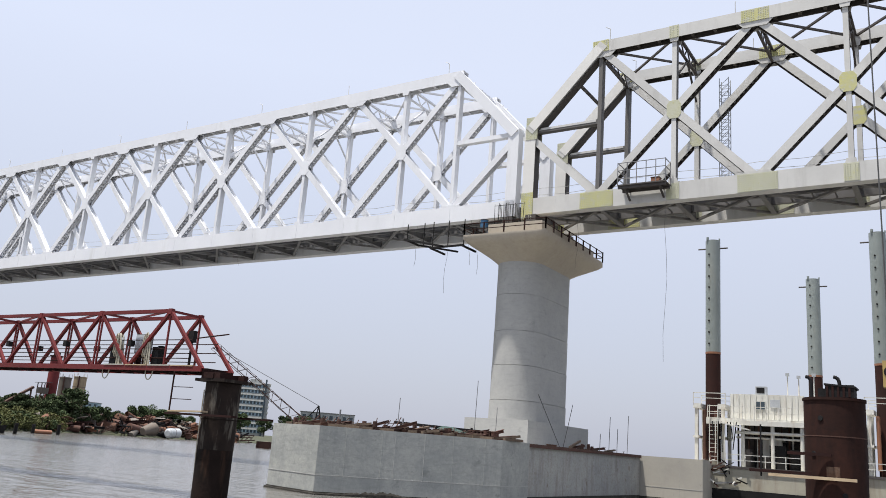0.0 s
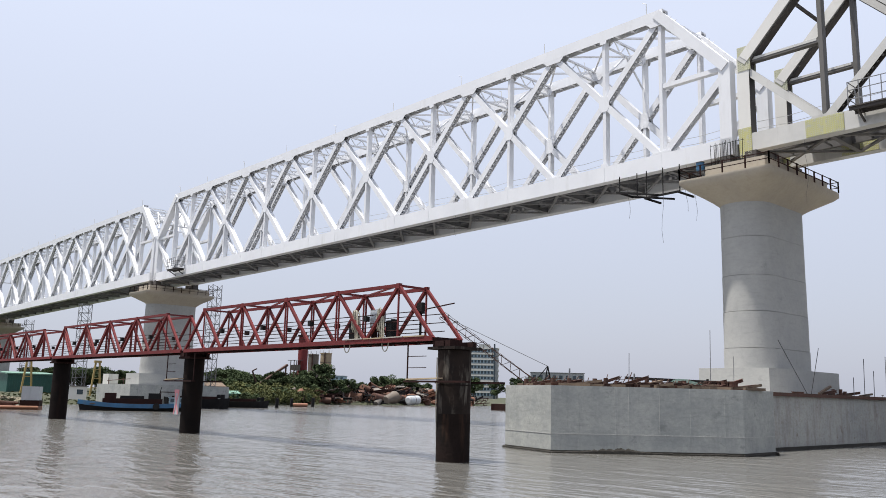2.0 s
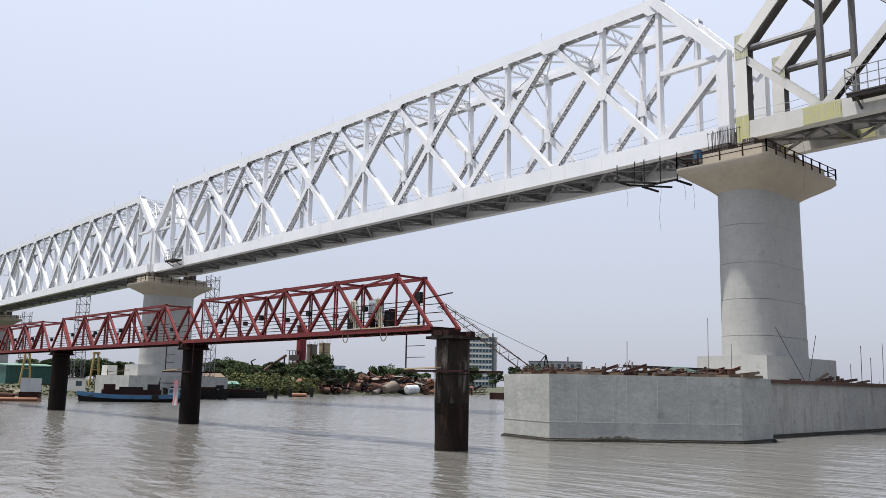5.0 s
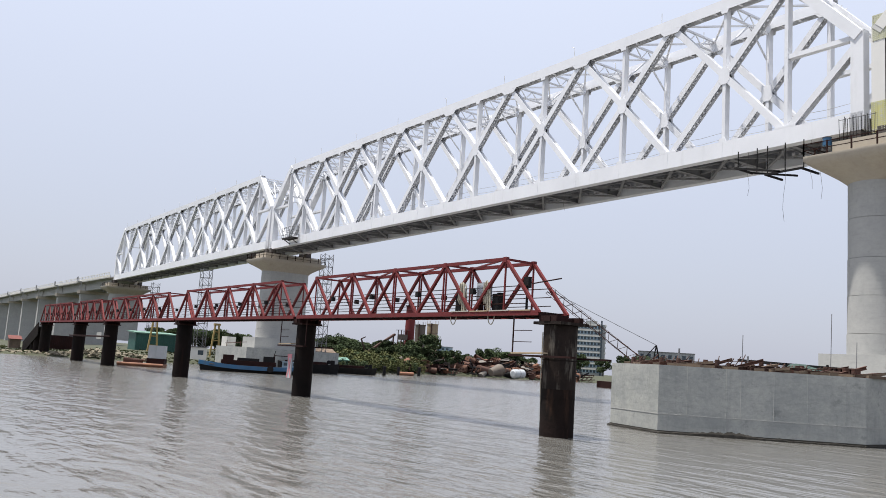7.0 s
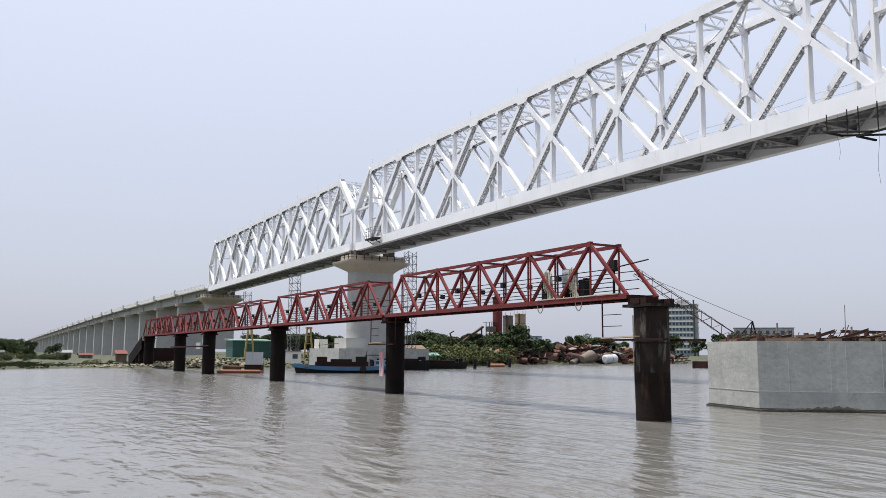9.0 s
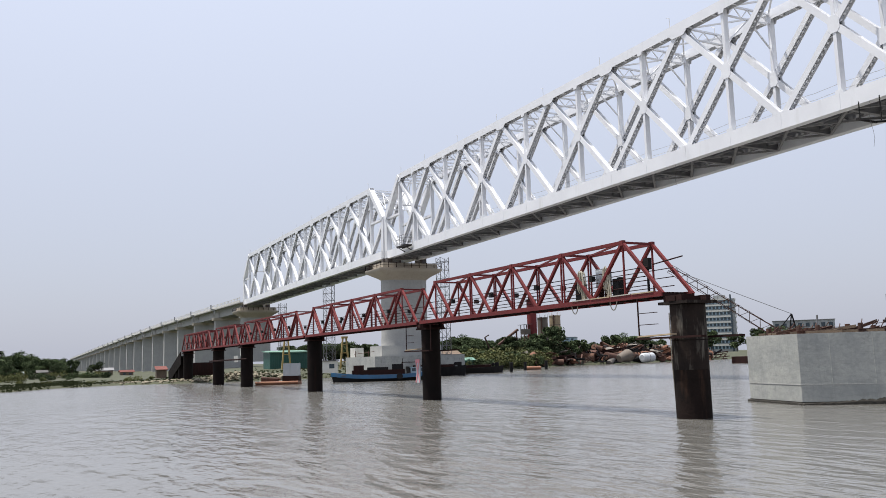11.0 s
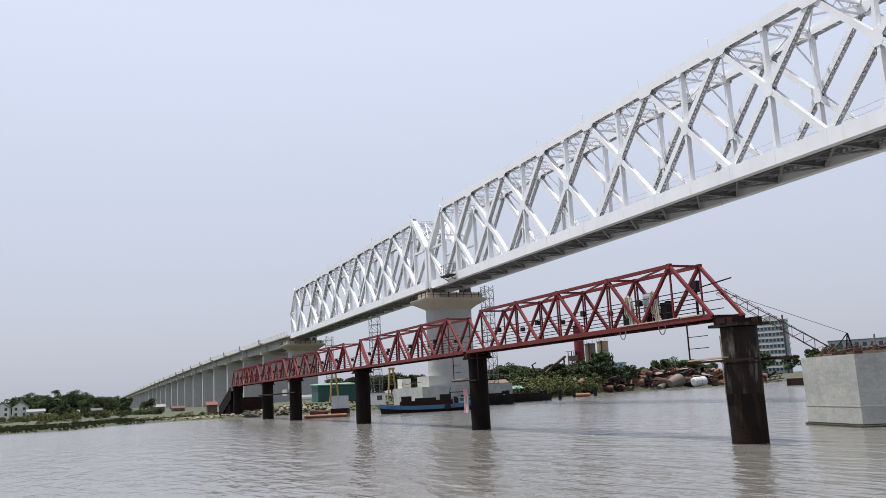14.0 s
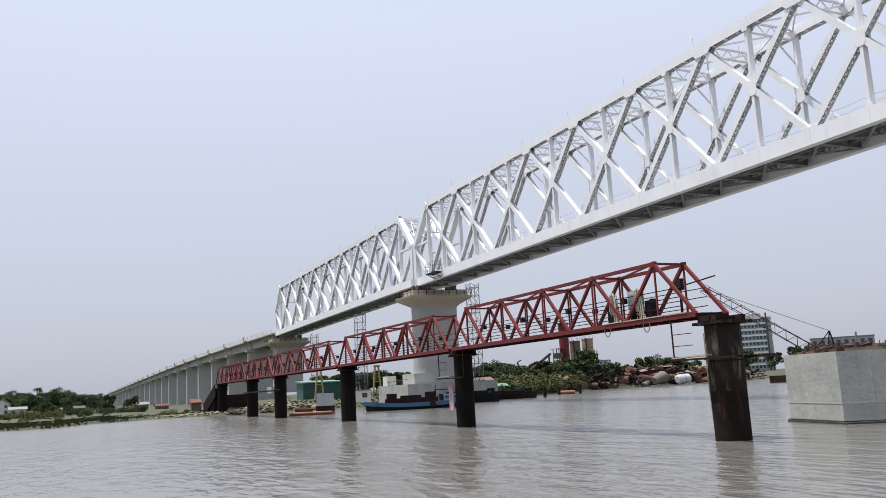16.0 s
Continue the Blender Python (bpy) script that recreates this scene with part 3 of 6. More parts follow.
for yy in (0.0, W):
    splice(0, yy, ZB + 0.05, 1.0, 2.2, SPLICE, span_g)
    splice(0.02, yy, ZM + 0.25, 1.0, 1.9, SPLICE_PALE, span_g)
    splice(1, yy, ZB, 2.6, 1.25, SPLICE, span_g)
    splice(2, yy, ZB, 0.9, 1.2, SPLICE_PALE, span_g)
    splice(2, yy, ZT, 0.7, 1.0, SPLICE_PALE, span_g)
    splice(3, yy, ZB, 2.6, 1.25, SPLICE_PALE, span_g)
    splice(3, yy, ZT, 1.9, 0.95, SPLICE, span_g)
    splice(1, yy, ZT + 0.05, 1.3, 0.95, SPLICE, span_g)
    splice(4, yy, ZB, 0.9, 1.2, SPLICE_PALE, span_g)
    splice(5, yy, ZB, 2.6, 1.25, SPLICE_PALE, span_g)
    splice(5, yy, ZT, 1.9, 0.95, SPLICE_PALE, span_g)

# ---- piers ----
PX, PY = -0.06, 3.2


def oblong(a, b, n=24):
    """Plan outline, half width a across x, half length b along y, round ends."""
    pts = []
    for k in range(n + 1):
        t = math.pi + math.pi * k / n
        pts.append((a * math.cos(t), -(b - a) + a * math.sin(t)))
    for k in range(n + 1):
        t = math.pi * k / n
        pts.append((a * math.cos(t), (b - a) + a * math.sin(t)))
    return pts


def loft(bm, rings):
    vs = [[bm.verts.new(p) for p in r] for r in rings]
    n = len(vs[0])
    for lo, hi in zip(vs, vs[1:]):
        for k in range(n):
            f = bm.faces.new((lo[k], lo[(k + 1) % n], hi[(k + 1) % n], hi[k]))
            f.smooth = n > 12
    for ring in (vs[0], vs[-1]):
        bm.faces.new([bm.verts.new(v.co) for v in ring])


def pier(dz):
    """A concrete pier on its plinth; dz lifts the head."""
    root = thing("bridge_pier", "tall round-ended concrete pier with a flared head", "bridge pier", group="bridge piers")
    base = oblong(1.90, 4.15)
    for z0, z1, sc in ((4.8, 6.6, 1.03), (6.63, 9.2, 1.018), (9.23, 11.8, 1.01), (11.83, 14.6, 1.003), (14.63, 17.3 + dz, 1.0)):
        bm = bmesh.new()
        loft(bm, [[(x * sc, y * sc, z0) for x, y in base], [(x * sc, y * sc, z1) for x, y in base]])
        part("shaft_lift", bm, CONCRETE, root)
    bm = bmesh.new()
    loft(bm, [[(x * 0.99, y * 0.99, 4.8) for x, y in base], [(x * 0.99, y * 0.99, 17.0 + dz) for x, y in base]])
    part("shaft_core", bm, CONCRETE, root)
    bm = bmesh.new()
    rings = []

    def squarer(a, b, f):
        """Between the shaft's outline and the rectangle of the head."""
        out = []
        for x, y in base:
            m = max(abs(x) / 1.90, abs(y) / 4.15)
            out.append((x * (1 - f) + f * x / m * a / 1.90, y * (1 - f) + f * y / m * b / 4.15))
        return out
    for z, f in ((17.15, 0.0), (17.3, 0.06), (17.6, 0.25), (18.0, 0.55), (18.4, 0.85), (18.7, 1.0), (19.05, 1.0)):
        rings.append([(x, y, z + dz) for x, y in squarer(3.6, 5.8, f)])
    loft(bm, rings)
    part("pier_head", bm, CAPCON, root)
    P("bearing_wall", CAPCON, root, (box, -1.7, -5.1, 19.05 + dz, 2.9, 5.1, 19.95 + dz))
    for y in (-3.2, 3.3):
        for x in (-0.85, 1.15):
            P("bearing", DARKSTEEL, root, (box, x - 0.45, y - 0.45, 19.95 + dz, x + 0.45, y + 0.45, 20.95 + dz))
    P("plinth", CONCRETE, root, (box, -2.45, -5.5, 3.4, 2.75, 5.6, 5.15))
    # railing round the head
    corners = [(-3.5, -5.7), (3.5, -5.7), (3.5, 5.7), (-3.5, 5.7)]
    for a, b in zip(corners, corners[1:] + corners[:1]):
        bm = bmesh.new()
        for z in (19.5, 19.95):
            beam(bm, (*a, z + dz), (*b, z + dz), 0.05, 0.05)
        n = 4 if a[1] == b[1] else 8
        for k in range(n + 1):
            x, y = a[0] + (b[0] - a[0]) * k / n, a[1] + (b[1] - a[1]) * k / n
            beam(bm, (x, y, 19.1 + dz), (x, y, 20.0 + dz), 0.09, 0.09, (1, 0, 0))
        part("railing", bm, REDDARK, root, "rusty dark railing")
    return root


def foundation():
    """A dumb-bell pile cap standing in the water, in plan coordinates about the pier."""
    root = thing("pier_foundation", "weathered grey concrete pile cap with faceted ends standing in water", "foundation", group="pier foundations")
    nose = [(-3.4, -24.3), (0.95, -25.5), (7.4, -17.5), (7.3, -13.9), (-8.1, -13.9), (-8.2, -17.5)]
    for s in (1, -1):
        pts = nose if s == 1 else [(-8.2, 17.5), (-8.1, 11.6), (10.6, 11.6), (10.7, 17.5), (0.95, 25.5), (-3.4, 24.3)]
        # far block takes a paler concrete: the sun on its face is in the colour
        P("end_block", CAISSON if s == 1 else ENDCON, root, (prism, pts, -1.5, 3.45))
        P("tide_mark", SCUM, root, (prism, [((x - 0) * 1.0025 + 0.0, y + (0.02 if y * s > -15 else -0.03) * s) for x, y in pts], -0.5, 0.16))
        rw = random.Random(int(7 + s))
        bm = bmesh.new()
        for (x0, y0), (x1, y1) in zip(pts, pts[1:] + pts[:1]):
            L = math.hypot(x1 - x0, y1 - y0)
            for k in range(int(L / 0.28)):
                f = (k + rw.random()) * 0.28 / L
                h = 0.1 + 0.22 * max(0, noise.noise(Vector((x0 + (x1 - x0) * f, y0 + (y1 - y0) * f, 0.5)) * 0.6)) * 2 + rw.uniform(0, 0.08)
                c = (x0 + (x1 - x0) * f, y0 + (y1 - y0) * f)
                a = math.atan2(y1 - y0, x1 - x0)
                mtx = Matrix.LocRotScale((c[0], c[1], 0.04), Euler((0, 0, a)), (0.42, 0.06, h * 0.62))
                bmesh.ops.create_icosphere(bm, subdivisions=1, radius=1, matrix=mtx)
        part("weed_line", bm, SCUM, root, "dark weed and mud at the waterline", "stuff")
        # coping strip and form lines
        bm = bmesh.new()
        for (x0, y0), (x1, y1) in zip(pts, pts[1:] + pts[:1]):
            beam(bm, (x0, y0, 0.98), (x1, y1, 0.98), 0.03, 0.035)
        part("form_line", bm, CONCRETE, root)
        (x0, y0), (x1, y1) = pts[1], pts[2]
        for f in (0.14, 0.33, 0.4, 0.56, 0.72, 0.9):
            P("form_joint", CONCRETE if f in (0.4, 0.56) else CAISSON, root, (beam, (x0 + (x1 - x0) * f, y0 + (y1 - y0) * f, 0.98 if f in (0.4, 0.56) else 0.3), (x0 + (x1 - x0) * f, y0 + (y1 - y0) * f, 3.44), 0.016, 0.016, (1, 0, 0)))
    P("waist", WALLCON, root, (prism, [(5.6, -13.88), (5.3, 11.58), (-6.0, 11.58), (-6.2, -13.88)], -1.5, 3.3))
    P("tide_mark", SCUM, root, (prism, [(5.63, -13.86), (5.33, 11.56), (-6.03, 11.56), (-6.23, -13.86)], -0.5, 0.2))
    P("rim_beam", RUST, root, (beam, (5.65, -13.8, 3.36), (5.35, 11.5, 3.36), 0.25, 0.22), (beam, (-6.2, -13.8, 3.36), (-6.0, 11.5, 3.36), 0.25, 0.22))
    return root


pier_a = pier(0.0)
pier_a.matrix_basis = pose(PX, PY, 0)
cap_a = foundation()
cap_a.matrix_basis = pose(-0.3, PY, 0)
pier_b = pier(-0.8)
pier_b.matrix_basis = pose(PX - 102.4, PY, 0)
pier_c = pier(-1.5)
pier_c.matrix_basis = pose(PX - 204.8, PY, 0)
pier_d = pier(1.25)
pier_d.matrix_basis = pose(PX + 102.4, PY, 0)
copy_thing(cap_a, pose(PX + 102.4, PY, 0))

# ---- red service bridge ----
RY, RW = -31.1, 0.85               # axis and half width
RZ0, RZ1 = 5.23, 7.74
RPX = [2.5, -22.2, -47.4, -74.0, -90.4]


def red_span(x0, x1, bays, label):
    """A small box truss from x0 to x1 (x1 further along the bridge)."""
    root = thing("service_truss", label, "truss bridge", group="service bridge spans")
    inset = 2.45
    tops = [x0 - inset + (x1 - x0 + 2 * inset) * k / bays for k in range(bays + 1)]
    bots = [x0] + [(a + b) / 2 for a, b in zip(tops, tops[1:])] + [x1]
    for s in (-1, 1):
        y = RY + s * RW
        P("bottom_chord", RED, root, (beam, (x0, y, RZ0), (x1, y, RZ0), 0.16, 0.22))
        P("top_chord", RED, root, (beam, (tops[0], y, RZ1), (tops[-1], y, RZ1), 0.14, 0.16))
        for k, xt in enumerate(tops):
            for xb in (bots[k], bots[k + 1]):
                P("diagonal", RED, root, (beam, (xb, y, RZ0), (xt, y, RZ1), 0.13, 0.15, (0, 1, 0)))
            if k not in (0, bays):
                P("post", RED, root, (beam, (xt - 0.1, y, RZ0), (xt - 0.1, y, RZ1), 0.07, 0.07, (1, 0, 0)), (beam, (xt + 0.1, y, RZ0), (xt + 0.1, y, RZ1), 0.07, 0.07, (1, 0, 0)))
            else:
                P("post", RED, root, (beam, (xt, y, RZ0), (xt, y, RZ1), 0.07, 0.07, (1, 0, 0)))
            P("joint_plate", RED, root, (box, xt - 0.11, y - 0.09, RZ1 - 0.14, xt + 0.11, y + 0.09, RZ1 + 0.1))
        for k, xb in enumerate(bots[1:-1]):
            P("clamp", BLACK, root, (box, xb - 0.12, y - 0.1, RZ0 + 0.95, xb + 0.12, y + 0.12, RZ0 + 1.2))
        for z in (0.45, 0.85, 1.25):
            P("rail_pipe", REDDARK, root, (tube, (x0 - 1.0, y + 0.12 * -s, RZ0 + z), (x1 + 1.0, y + 0.12 * -s, RZ0 + z), 0.022, 6))
    for k, xt in enumerate(tops):
        P("top_strut", RED, root, (beam, (xt, RY - RW, RZ1), (xt, RY + RW, RZ1), 0.1, 0.1))
        if k < bays:
            P("top_brace", RED, root, (beam, (xt, RY - RW, RZ1), (tops[k + 1], RY + RW, RZ1), 0.08, 0.08))
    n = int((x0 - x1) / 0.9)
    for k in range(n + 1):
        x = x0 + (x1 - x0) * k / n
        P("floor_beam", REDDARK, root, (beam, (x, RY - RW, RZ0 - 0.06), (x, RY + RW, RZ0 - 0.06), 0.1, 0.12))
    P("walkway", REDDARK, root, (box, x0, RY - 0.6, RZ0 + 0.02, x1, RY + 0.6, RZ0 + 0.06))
    return root


red_span(2.1, -22.0, 4, "red oxide painted steel service truss with rails and hoses")
red_span(-22.5, -47.5, 4, "red oxide painted steel service truss over the river")
red_span(-48.0, -73.8, 4, "red oxide painted steel service truss over the river")
red_span(-74.3, -90.4, 3, "short red oxide painted steel service truss near the bank")
red_span(-90.8, -115.0, 5, "red oxide painted steel service truss ending at the bank")


def red_pile(x, y, r, material, label, head=REDDARK):
    root = thing("pipe_pile", label, "pile", (x, y, 0), group="pipe piles")
    P("pipe", material, root, (tube, (0, 0, -2), (0, 0, 4.74), r, 28))
    for z in (1.6, 3.2):
        P("weld_seam", material, root, (tube, (0, 0, z), (0, 0, z + 0.05), r + 0.012, 28))
    P("bearing_plate", head, root, (box, -r - 0.14, -r - 0.1, 4.74, r + 0.14, r + 0.1, 4.86))
    for s in (-1, 1):
        P("bearing_beam", REDDARK, root, (box, -r * 0.75, s * RW * 0.8 - 0.12, 4.86, r * 0.75, s * RW * 0.8 + 0.12, 5.11))
    P("cross_beam", REDDARK, root, (box, -0.2, -RW, 4.87, 0.2, RW, 5.08))
    return root


r1 = red_pile(RPX[0] + 0.1, RY, 0.73, PILEPALE, "streaked dark steel pipe pile with a worn concrete-stained face", PILESTREAK)
P("stained_head", PILESTREAK, r1, (tube, (0, 0, 2.0), (0, 0, 4.7), 0.736, 28, 0.736, False), label="pale streaked upper part")
P("hung_rope", HOSE, r1, (tube, (-0.5, -0.58, 4.4), (-0.46, -0.62, 2.4), 0.025, 6), (tube, (-0.46, -0.62, 2.4), (-0.72, -0.3, 0.6), 0.025, 6))
P("outrigger", REDDARK, r1, (tube, (-1.2, -0.7, 6.55), (0.75, -0.8, 6.68), 0.03, 6))
for x, r in zip(RPX[1:], (0.64, 0.71, 0.75, 0.77)):
    red_pile(x, RY, r, PILE, "dark rusty steel pipe pile standing in the river")
red_pile(-114.2, RY, 0.78, PILE, "dark rusty steel pipe pile near the bank")


# side brackets on the first two piles
def bracket(x, zz):
    root = thing("pile_platform", "narrow rusty platform bracketed to a pile", "platform", (x, RY, 0))
    P("plank", REDDARK, root, (beam, (-2.05, -0.95, zz), (1.9, -0.95, zz), 0.3, 0.08))
    P("plank", REDDARK, root, (beam, (-2.05, 0.95, zz), (2.1, 0.95, zz), 0.3, 0.08))
    P("plank", PALEWOOD, root, (beam, (-1.9, -0.92, zz + 0.09), (0.2, -0.95, zz + 0.14), 0.35, 0.06), label="pale wooden plank")
    for xx in ((-1.95,) if x > 0 else (-1.95, 1.95)):
        P("ladder_post", REDDARK, root, (beam, (xx, -0.95, zz), (xx, -0.95, zz + 1.75), 0.05, 0.05, (1, 0, 0)))
    for z in (0.6, 1.1):
        P("ladder_rail", REDDARK, root, (beam, (-1.95, -0.95, zz + z), (-0.7, -0.95, zz + z), 0.03, 0.03))
    return root


bracket(RPX[0], 3.35)
bracket(RPX[1], 3.3)
tie = thing("tie_walkway", "thin rusty pipe walkway tied between two piles", "walkway", (0, RY - 0.9, 0))
P("rail_pipe", REDDARK, tie, (tube, (-70.6, 0, 3.4), (-92.3, 0, 3.35), 0.06, 8))
P("plank", REDDARK, tie, (beam, (-72.5, 0.02, 3.3), (-91.6, 0.02, 3.25), 0.3, 0.06))
sign = thing("marker_board", "pink and white cross-marked board hung on a pile", "sign", (RPX[1] - 0.6, RY - 0.72, 1.9))
P("board", SHEETWHITE, sign, (box, -0.32, -0.03, -0.75, 0.32, 0.03, 0.85))
P("cross", SIGNRED, sign, (beam, (-0.3, -0.045, -0.72), (0.3, -0.045, 0.82), 0.12, 0.02, (0, 1, 0)), (beam, (0.3, -0.05, -0.72), (-0.3, -0.05, 0.82), 0.12, 0.02, (0, 1, 0)), (box, -0.32, -0.04, 0.6, 0.32, -0.03, 0.85))

for k in range(4):
    eb = thing("edge_board", "worn pale board laid along the service bridge edge", "board", (0.9 - 1.5 * k, RY - RW - 0.02, RZ0 + 0.12), group="edge boards")
    P("board", ENDCON if k % 2 else PALEWOOD, eb, (beam, (-0.72, 0, 0), (0.7, 0, 0.01 * (k % 2)), 0.17, 0.05))
kb = thing("junction_box", "small dark box bolted to the service bridge end", "box", (0.95, RY - 0.6, RZ0 + 1.15))
P("casing", BLACK, kb, (box, -0.16, -0.1, 0, 0.16, 0.1, 0.5))
P("post", BLACK, kb, (box, -0.04, -0.04, -1.1, 0.04, 0.04, 0))

# hose bundles and a control box on the first span
for i, x in enumerate((-3.9, -1.75)):
    root = thing("hose_bundle", "bundle of pale hoses hung over the truss rail", "hoses", (x, RY - 0.7, RZ0), group="hose bundles")
    rnd = random.Random(i)
    for k in range(8):
        bm = bmesh.new()
        o, h = rnd.uniform(-0.2, 0.2), rnd.uniform(1.0, 1.45)
        last = Vector((o, 0.1, 0.15 + rnd.uniform(0, 0.3)))
        for q in range(1, 9):
            a = math.pi * q / 8
            p = Vector((o + 0.17 * (1 - math.cos(a)) - 0.15 * i, -0.02 * k, 0.15 + math.sin(a) * h))
            tube(bm, last, p, 0.032, 5, cap=False)
            last = p
        part("hose", bm, HOSE, root)
    P("hose_rack", BLACK, root, (box, -0.42 + 0.75 * i, 0.0, 0.1, 0.0 + 0.75 * i, 0.4, 0.95))
for x in (-4.3, -1.3):
    lp = thing("hose_loop", "thin pale hose loop hanging under the service truss", "hose", (x, RY - 0.8, RZ0 - 0.08), group="hose loops")
    bm = bmesh.new()
    pts = [Vector((0.24 * math.cos(math.pi + math.pi * k / 10), 0, 0.42 * math.sin(math.pi + math.pi * k / 10))) for k in range(11)]
    for a, b in zip(pts, pts[1:]):
        tube(bm, a, b, 0.025, 6, cap=False)
    part("loop", bm, HOSE, lp)
box_root = thing("control_box", "grey metal control cabinet on the service bridge", "cabinet", (-2.55, RY - 0.3, RZ0 + 0.7))
P("body", ROOFGREY, box_root, (box, -0.35, -0.2, 0, 0.35, 0.2, 0.85))
P("door", SHEETWHITE, box_root, (box, -0.31, -0.225, 0.05, 0.31, -0.2, 0.8))
P("stand", REDDARK, box_root, (box, -0.3, -0.15, -0.66, -0.2, 0.15, 0.0), (box, 0.2, -0.15, -0.66, 0.3, 0.15, 0.0))

# ---- approach viaduct ----
VX = [-204.8 - 34.6 * k for k in range(0, 26)]


def deck_z(x):
    return float(np.interp(-x, [200, 280, 350, 420, 490, 560, 640, 1200], [20.2, 20.5, 20.5, 20.2, 19.7, 19.1, 18.4, 13.0]))


for k in range(len(VX) - 1):
    x0, x1 = VX[k], VX[k + 1]
    root = thing("viaduct_span", "concrete box girder approach span with a parapet", "viaduct", group="viaduct spans")
    z0, z1 = deck_z(x0), deck_z(x1)
    P("deck", CONCRETE, root, (beam, (x0 - 0.06, PY, z0 - 0.15), (x1 + 0.06, PY, z1 - 0.15), 9.0, 0.3))
    P("girder", CONCRETE, root, (beam, (x0 - 0.4, PY - 2.6, z0 - 1.5), (x1 + 0.4, PY - 2.6, z1 - 1.5), 0.7, 2.4), (beam, (x0 - 0.4, PY + 2.6, z0 - 1.5), (x1 + 0.4, PY + 2.6, z1 - 1.5), 0.7, 2.4), (beam, (x0 - 0.4, PY, z0 - 0.5), (x1 + 0.4, PY, z1 - 0.5), 5.0, 0.5))
    for s in (-1, 1):
        bm = bmesh.new()
        y = PY + s * 4.4
        beam(bm, (x0 - 0.06, y, z0 + 0.25), (x1 + 0.06, y, z1 + 0.25), 0.18, 0.55)
        for q in range(18):
            f = (q + 0.5) / 18
            beam(bm, (x0 + (x1 - x0) * f, y, z0 + (z1 - z0) * f + 0.5), (x0 + (x1 - x0) * f, y, z0 + (z1 - z0) * f + 1.2), 0.14, 0.14, (1, 0, 0))
        beam(bm, (x0, y, z0 + 1.2), (x1, y, z1 + 1.2), 0.1, 0.1)
        part("parapet", bm, OFFWHITE, root)
    if k:
        P("refuge", CONCRETE, root, (box, x0 - 0.9, PY - 5.6, z0 - 0.4, x0 + 0.9, PY - 4.45, z0 + 0.1), (box, x0 - 0.8, PY - 4.6, z0 - 2.4, x0 - 0.5, PY - 4.3, z0 - 0.4), (box, x0 + 0.5, PY - 4.6, z0 - 2.4, x0 + 0.8, PY - 4.3, z0 - 0.4))
        bm = bmesh.new()
        for xx in (-0.85, 0, 0.85):
            beam(bm, (x0 + xx, PY - 5.5, z0 + 0.1), (x0 + xx, PY - 5.5, z0 + 1.35), 0.1, 0.1, (1, 0, 0))
        for zz in (0.7, 1.3):
            beam(bm, (x0 - 0.85, PY - 5.5, z0 + zz), (x0 + 0.85, PY - 5.5, z0 + zz), 0.08, 0.08)
        part("refuge_railing", bm, ROOFGREY, root)
        col = thing("viaduct_pier", "plain rectangular concrete viaduct pier", "bridge pier", group="viaduct piers")
        P("column", CONCRETE, col, (box, x0 - 1.3, PY - 4.2, ground_z(x0, PY) - 1, x0 + 1.3, PY + 4.2, z0 - 3.6))
        P("crosshead", CAPCON, col, (box, x0 - 1.7, PY - 4.8, z0 - 3.6, x0 + 1.7, PY + 4.8, z0 - 2.72))

# ---- on and under the spans ----
def maintenance_platform(x0, x1, z, label):
    root = thing("maintenance_platform", label, "platform", group="maintenance platforms")
    y0, y1 = -1.75, -0.5
    P("floor", DARKSTEEL, root, (box, x0, y0, z, x1, y1, z + 0.09), (beam, (x0, y0 + 0.15, z - 0.1), (x1, y0 + 0.15, z - 0.1), 0.1, 0.2), (beam, (x0, y1 - 0.15, z - 0.1), (x1, y1 - 0.15, z - 0.1), 0.1, 0.2))
    for x in (x0 + 0.5, x1 - 0.5):
        P("bracket", DARKSTEEL, root, (beam, (x, y0 + 0.2, z - 0.15), (x, -0.42, z - 0.75), 0.12, 0.12), (beam, (x, y0 + 0.2, z - 0.12), (x, -0.42, z - 0.12), 0.1, 0.1))
    n = 5
    for k in range(n + 1):
        x = x0 + (x1 - x0) * k / n
        P("rail_post", ROOFGREY, root, (beam, (x, y0 + 0.03, z + 0.09), (x, y0 + 0.03, z + 1.75), 0.05, 0.05, (1, 0, 0)))
    for zz in (0.55, 1.15, 1.72):
        P("guard_rail", ROOFGREY, root, (beam, (x0, y0 + 0.03, z + zz), (x1, y0 + 0.03, z + zz), 0.045, 0.045))
        for x in (x0 + 0.02, x1 - 0.02):
            P("guard_rail", ROOFGREY, root, (beam, (x, y0, z + zz), (x, y1, z + zz), 0.045, 0.045))
    for x in (x0 + 0.02, x1 - 0.02):
        P("rail_post", ROOFGREY, root, (beam, (x, y1, z + 0.09), (x, y1, z + 1.75), 0.05, 0.05, (1, 0, 0)))
    return root


maintenance_platform(8.6, 12.1, 22.05, "steel side platform with grey guard rails hung on the span")
maintenance_platform(-94.2, -90.6, 21.0, "dark steel side platform with guard rails hung on the span")
tool = thing("tool_box", "small orange-brown box on the side platform", "box", (11.2, -1.0, 22.14))
P("body", ORANGE, tool, (box, -0.3, -0.25, 0, 0.3, 0.25, 0.45))
P("lid", RUST, tool, (box, -0.32, -0.27, 0.45, 0.32, 0.27, 0.5))

